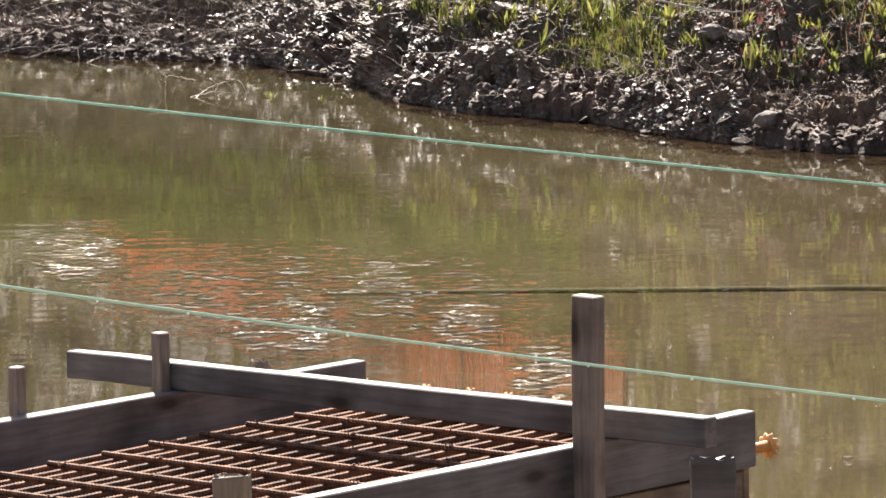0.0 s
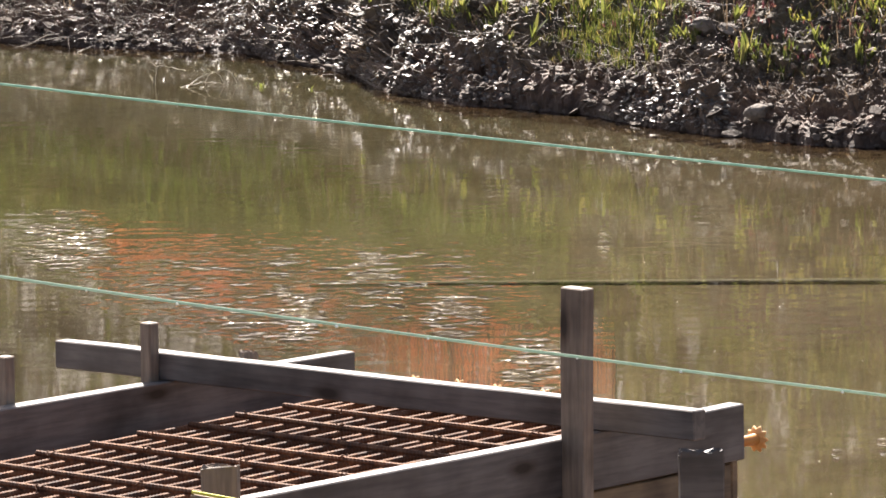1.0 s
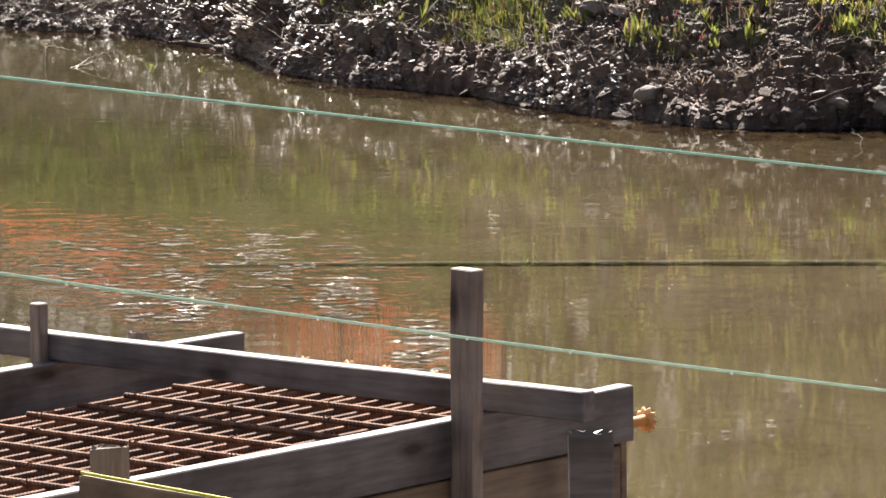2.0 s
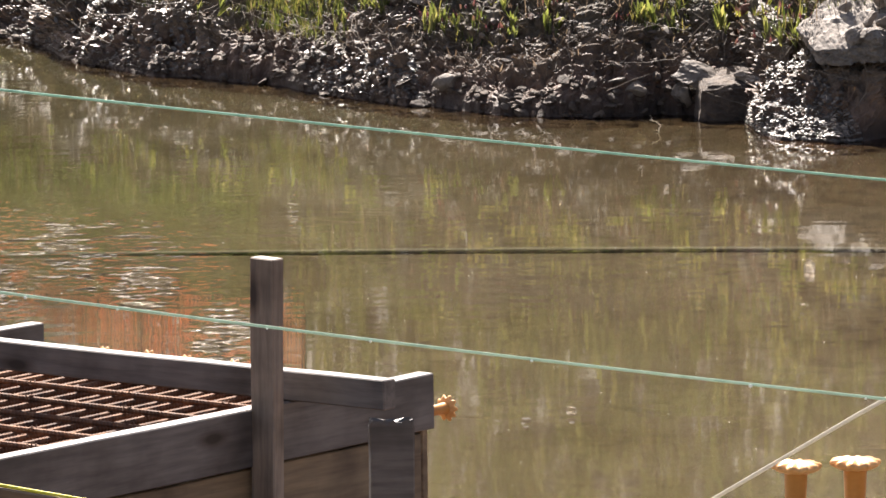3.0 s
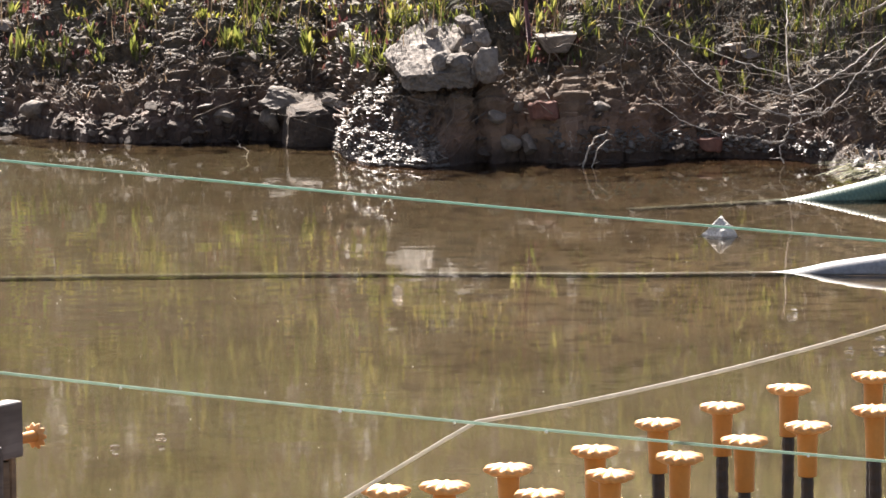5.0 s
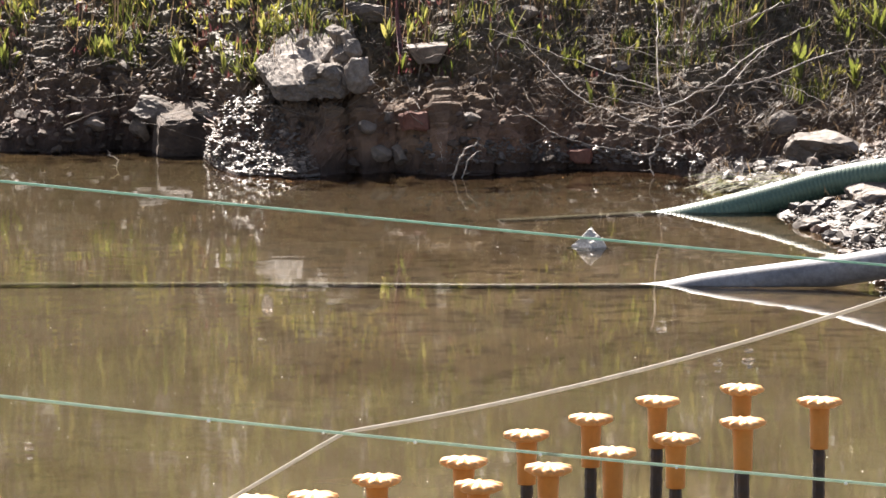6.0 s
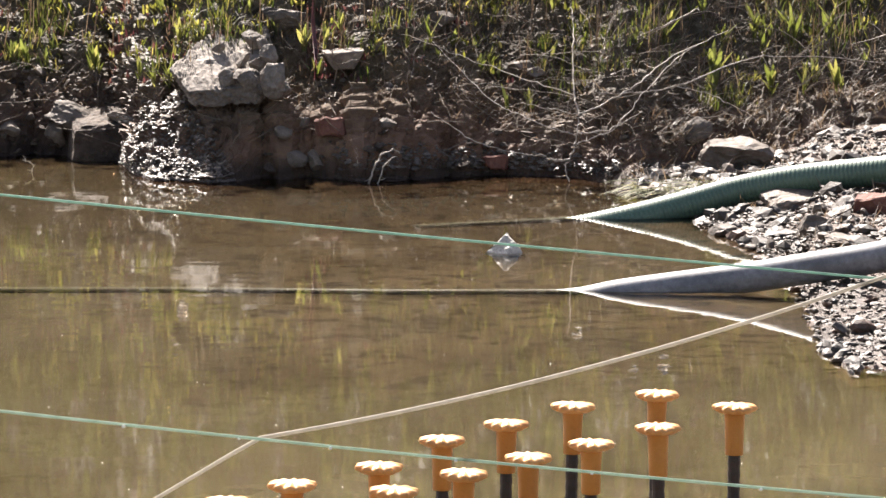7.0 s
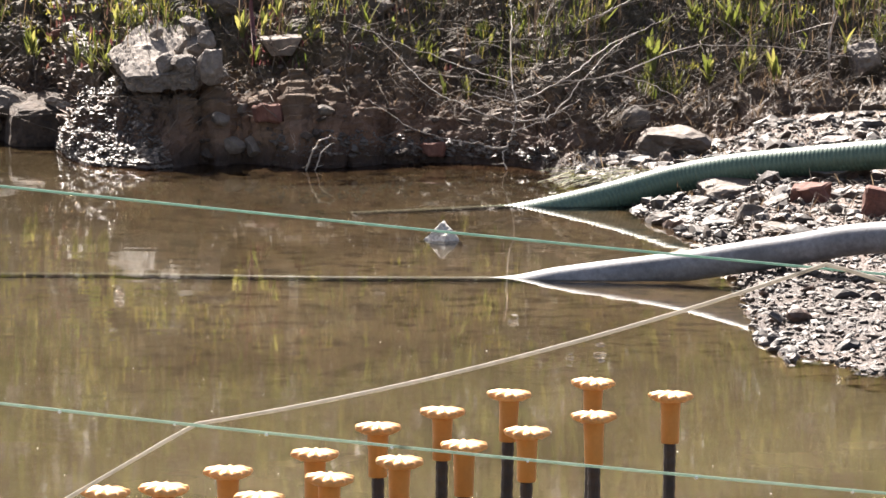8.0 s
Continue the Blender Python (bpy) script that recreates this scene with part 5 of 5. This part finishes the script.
def stems(rnd):
    return bank_point(rnd.uniform(-1.0, 18.4), rnd.uniform(0.15, 2.2))


def left_brush(rnd):
    return bank_point(rnd.uniform(-6.3, -1.4), rnd.uniform(-0.5, 1.3))


def all_bank(rnd):
    return bank_point(rnd.uniform(-1.5, 18.3), rnd.uniform(-0.5, 2.0))


def right_slope(rnd):
    return bank_point(rnd.gauss(13.0, 2.0), rnd.uniform(-0.1, 1.8))


brush("shore_brush", 800, left_brush, (0.2, 0.8), (0.0016, 0.004), 31, "dead grey brush matted along the left shore".replace("left ", ""), 0.35)
blades("dry_stems", 900, stems, (0.12, 0.38), (0.0035, 0.007), DRY, "thin upright brown dead stems on the bank", 27, (1, 3), 0.35, (0.0, 0.5), 3)
brush("bank_twigs", 650, all_bank, (0.12, 0.5), (0.002, 0.0045), 32, "dry twigs and stems littering the bank", 0.6)
brush("slope_twigs", 130, right_slope, (0.4, 1.1), (0.0025, 0.005), 38, "tangle of pale dry stems on the slope", 0.6)


rnd = random.Random(44)
bm = bmesh.new()
for _ in range(260):  # roots and dead grass hanging over the lip
    az = rnd.choice([rnd.gauss(1.5, 0.7), rnd.gauss(2.2, 0.5), rnd.uniform(-0.5, 4.5), rnd.uniform(9, 12.5)])
    twig_mesh(bm, rnd, bank_point(az, rnd.uniform(-0.15, 0.12)) + Vector((0, -0.01, 0.01)), (rnd.gauss(0, 0.5), -0.9, rnd.gauss(-0.5, 0.3)), rnd.uniform(0.08, 0.34), rnd.uniform(0.0015, 0.004), 1)
tagged(part("hanging_roots", bm, ROOT, None), "pale roots and dead grass hanging over the bank's lip", "roots", kind="stuff")


def stalk_spots(rnd):
    return bank_point(rnd.uniform(9.3, 18.3), rnd.uniform(0.1, 1.7))


rnd = random.Random(46)
bm = bmesh.new()
for _ in range(330):
    twig_mesh(bm, rnd, stalk_spots(rnd) - Vector((0, 0, 0.02)), (rnd.gauss(0, 0.3), rnd.gauss(-0.1, 0.2), 1.0), rnd.uniform(0.15, 0.55), rnd.uniform(0.0014, 0.0032), 1)
tagged(part("dead_stalks", bm, ROOT, None), "thin upright dead stalks standing on the slope", "stalks", kind="stuff")


def slope_foot(rnd):
    return bank_point(rnd.uniform(11.4, 18.0), rnd.uniform(-0.4, 0.7))


brush("foot_twigs", 330, slope_foot, (0.2, 0.6), (0.0015, 0.0035), 36, "dry twigs matted at the foot of the slope", 0.3)


def single_branch(az, el, direction, length, radius, seed, label, depth=2):
    bm = bmesh.new()
    twig_mesh(bm, random.Random(seed), spot(az, el), direction, length, radius, depth)
    return tagged(part("branch", bm, TWIG, None), label, "branch")


single_branch(-2.3, -4.55, (0.6, -1, 0.15), 0.9, 0.007, 64, "dead twigs reaching into the pond")
single_branch(-1.2, -4.5, (-0.3, -0.9, 0.25), 0.8, 0.006, 65, "dead twigs reaching into the pond")


def drawn_branch(az, el, limbs, radius, label, toward=0.06, shoots=0.3, foot=None):
    """A bare branch of several limbs, each a row of (right, up, toward the pond) steps in metres from its foot."""
    foot = foot or spot(az, el)
    ang = radians(az)
    right, near = Vector((math.cos(ang), -math.sin(ang), 0)), Vector((-math.sin(ang), -math.cos(ang), 0))
    rnd = random.Random(int(az * 100))
    bm = bmesh.new()
    for limb, thick in limbs:
        keys = [foot + right * x + Vector((0, 0, z)) + near * (y + toward) for x, z, y in limb]
        path = smooth_path(keys, 8)
        path = [p + Vector((rnd.gauss(0, 0.004), rnd.gauss(0, 0.004), rnd.gauss(0, 0.004))) for p in path]
        tube_rings(bm, path, [radius * thick * (1 - 0.6 * k / len(path)) for k in range(len(path))], 6)
        for k in range(3, len(path) - 2, 5):
            twig_mesh(bm, rnd, path[k], (rnd.gauss(0, 1), rnd.gauss(0, 0.4), rnd.gauss(0.3, 0.6)), rnd.uniform(0.25, 1) * shoots, radius * thick * 0.4, 1)
    return tagged(part("branch", bm, PALE_TWIG, None), label, "branch")


drawn_branch(12.42, -5.18, [
    ([(-0.17, -0.125, 0), (-0.04, -0.12, 0), (0.0, 0.0, 0), (0.016, 0.135, -0.05)], 1.0),
    ([(-0.04, -0.25, 0.05), (-0.06, -0.16, 0.02), (-0.03, -0.11, 0)], 0.6),
    ([(0.016, 0.135, -0.05), (-0.02, 0.30, -0.2), (-0.02, 0.58, -0.5), (-0.04, 0.76, -0.7)], 0.75),
    ([(0.016, 0.135, -0.05), (0.32, 0.28, -0.2), (0.57, 0.46, -0.4), (0.91, 0.61, -0.6)], 0.7),
    ([(0.0, 0.03, 0), (0.22, 0.066, -0.05), (0.395, 0.25, -0.2), (0.58, 0.44, -0.4), (0.75, 0.54, -0.5)], 0.65),
    ([(0.0, -0.03, 0), (0.184, 0.04, 0), (0.385, 0.15, -0.1)], 0.55),
    ([(0.0, 0.02, 0), (-0.17, 0.066, 0), (-0.34, 0.135, -0.05), (-0.52, 0.22, -0.15), (-0.865, 0.53, -0.5)], 0.6),
    ([(0.016, 0.135, -0.05), (-0.17, 0.17, -0.1), (-0.33, 0.20, -0.15)], 0.5),
    ([(-0.01, 0.25, -0.15), (-0.27, 0.32, -0.25), (-0.66, 0.44, -0.4), (-1.06, 0.58, -0.55)], 0.55),
    ([(-0.17, -0.10, 0), (-0.34, -0.09, 0), (-0.62, -0.01, 0), (-0.865, 0.145, -0.1)], 0.5),
], 0.0078, "bare grey branch forking low over the bank foot", 0.34, 0.09)
drawn_branch(12.56, -4.32, [
    ([(0.0, 0.0, 0), (0.2, 0.12, -0.1), (0.47, 0.25, -0.2), (0.6, 0.31, -0.3)], 1.0),
    ([(0.0, 0.0, 0), (0.03, 0.13, -0.1), (0.07, 0.27, -0.2)], 0.8),
], 0.006, "pale dead stalks leaning on the slope", 0.10, 0.05)
drawn_branch(12.6, -4.68, [
    ([(0.0, 0.0, 0), (0.22, 0.01, 0), (0.47, 0.05, 0), (0.93, 0.21, -0.15), (1.45, 0.22, -0.15), (1.9, 0.17, -0.1)], 1.0),
    ([(0.47, 0.05, 0), (0.7, 0.0, 0.02), (0.95, -0.13, 0.1)], 0.7),
], 0.0055, "long thin pale branch lying along the slope", 0.16, 0.16)
drawn_branch(10.05, -5.72, [
    ([(-0.08, -0.05, 0.1), (-0.03, 0.12, 0.12), (0.06, 0.19, 0.08), (0.11, 0.16, 0)], 1.0),
    ([(-0.04, -0.05, 0.1), (0.02, 0.10, 0.1), (0.09, 0.15, 0.05)], 0.7),
], 0.007, "pale bent root arching into the water", 0.06, 0.05)
drawn_branch(3.4, -3.80, [
    ([(-0.75, 0.12, 0.1), (-0.3, 0.02, 0.2), (0.1, -0.02, 0.2), (0.5, 0.02, 0.1), (0.9, 0.12, 0)], 1.0),
], 0.008, "long bare branch arching over the bank weeds")
drawn_branch(15.85, -4.72, [
    ([(0.0, -0.05, 0), (-0.01, 0.25, 0.02), (0.01, 0.5, 0.0), (0.0, 0.8, -0.1)], 1.0),
], 0.009, "pale upright dead stem on the slope")
for x, y, limbs in (
    (-2.60, 41.0, [([(-0.05, -0.03, 0), (0.0, 0.13, 0), (0.16, 0.14, 0), (0.26, 0.02, 0)], 1.0), ([(0.04, -0.03, 0), (0.10, 0.06, 0), (0.25, 0.0, 0.1)], 0.7)]),
    (-2.71, 39.66, [([(-0.06, 0.0, 0.05), (0.03, 0.04, 0), (0.08, 0.05, 0)], 1.0)]),
    (-1.99, 39.85, [([(-0.05, -0.01, 0), (0.0, 0.05, 0), (0.06, 0.11, 0)], 0.9)]),
    (-1.99, 36.41, [([(0.0, -0.02, 0), (0.01, 0.10, 0), (0.04, 0.14, 0), (0.24, 0.12, 0.2)], 0.8)]),
    (-1.75, 36.37, [([(-0.02, -0.02, 0.3), (0.05, 0.04, 0.1), (0.2, 0.09, 0), (0.26, 0.02, 0)], 1.0), ([(-0.05, 0.0, 0.2), (0.12, 0.02, 0), (0.25, 0.01, 0)], 0.8), ([(0.12, -0.02, 0), (0.16, 0.08, 0), (0.30, 0.10, 0), (0.36, -0.01, 0)], 0.7)]),
    (3.20, 31.23, [([(0.0, -0.02, 0), (0.03, 0.06, 0), (-0.02, 0.09, 0)], 0.8), ([(0.02, 0.0, 0), (0.09, -0.01, 0.1)], 0.7)]),
    (3.22, 30.12, [([(0.0, -0.02, 0), (0.01, 0.05, 0), (-0.05, 0.07, 0)], 0.7)]),
    (5.06, 29.34, [([(0.0, -0.02, 0), (0.01, 0.12, 0), (0.0, 0.2, 0)], 0.6)]),
):
    drawn_branch(0, 0, limbs, 0.0055, "thin dead twigs standing out of the pond", 0, 0.06, Vector((x, y, 0)))
a7 = radians(7.0)
BLOCK = pose(30.98 * math.sin(a7), 30.98 * math.cos(a7), 0.0, 0, 0, -6)
ob = part("mud_block", hull_bm([(-0.23, 0, -0.1), (0.21, 0, -0.1), (-0.22, 0.01, 0.17), (-0.17, 0.05, 0.215), (0.17, 0.04, 0.20), (0.22, 0.02, 0.12), (-0.25, 0.5, 0.3), (0.25, 0.5, 0.3), (-0.25, 0.5, -0.1), (0.25, 0.5, -0.1)], 12, 9, 0.7), EARTH, None)
ob.matrix_world = BLOCK
tagged(ob, "dark block of earth slumped to the water", "earth")
slab = part("stone", rock_bm(0.24, 0.24, 0.075, 511, 0.6, 14, 4), CONCRETE, None)
slab.matrix_world = BLOCK @ pose(0.12, 0.09, 0.255, -8, 4, 10)
tagged(slab, "flat pale stone resting on a block of earth", "stone", "stones on the bank")


# ---- specks floating on the pond ----
rnd = random.Random(71)
v, f = [], []
for _ in range(260):
    az, d = radians(rnd.uniform(-6, 17)), rnd.uniform(17.5, 27)
    c, s, t0 = Vector((d * math.sin(az), d * math.cos(az), 0.002)), rnd.uniform(0.0015, 0.004), rnd.uniform(0, 6)
    base = len(v)
    v += [c + Vector((s * math.cos(t0 + k * 1.26), 2.2 * s * math.sin(t0 + k * 1.26), 0.002 * (k % 2))) for k in range(5)]
    f.append(tuple(range(base, base + 5)))
tagged(mesh_object("floating_specks", v, f, PALE_STONE), "tiny pale specks drifting on the pond", "debris", kind="stuff")
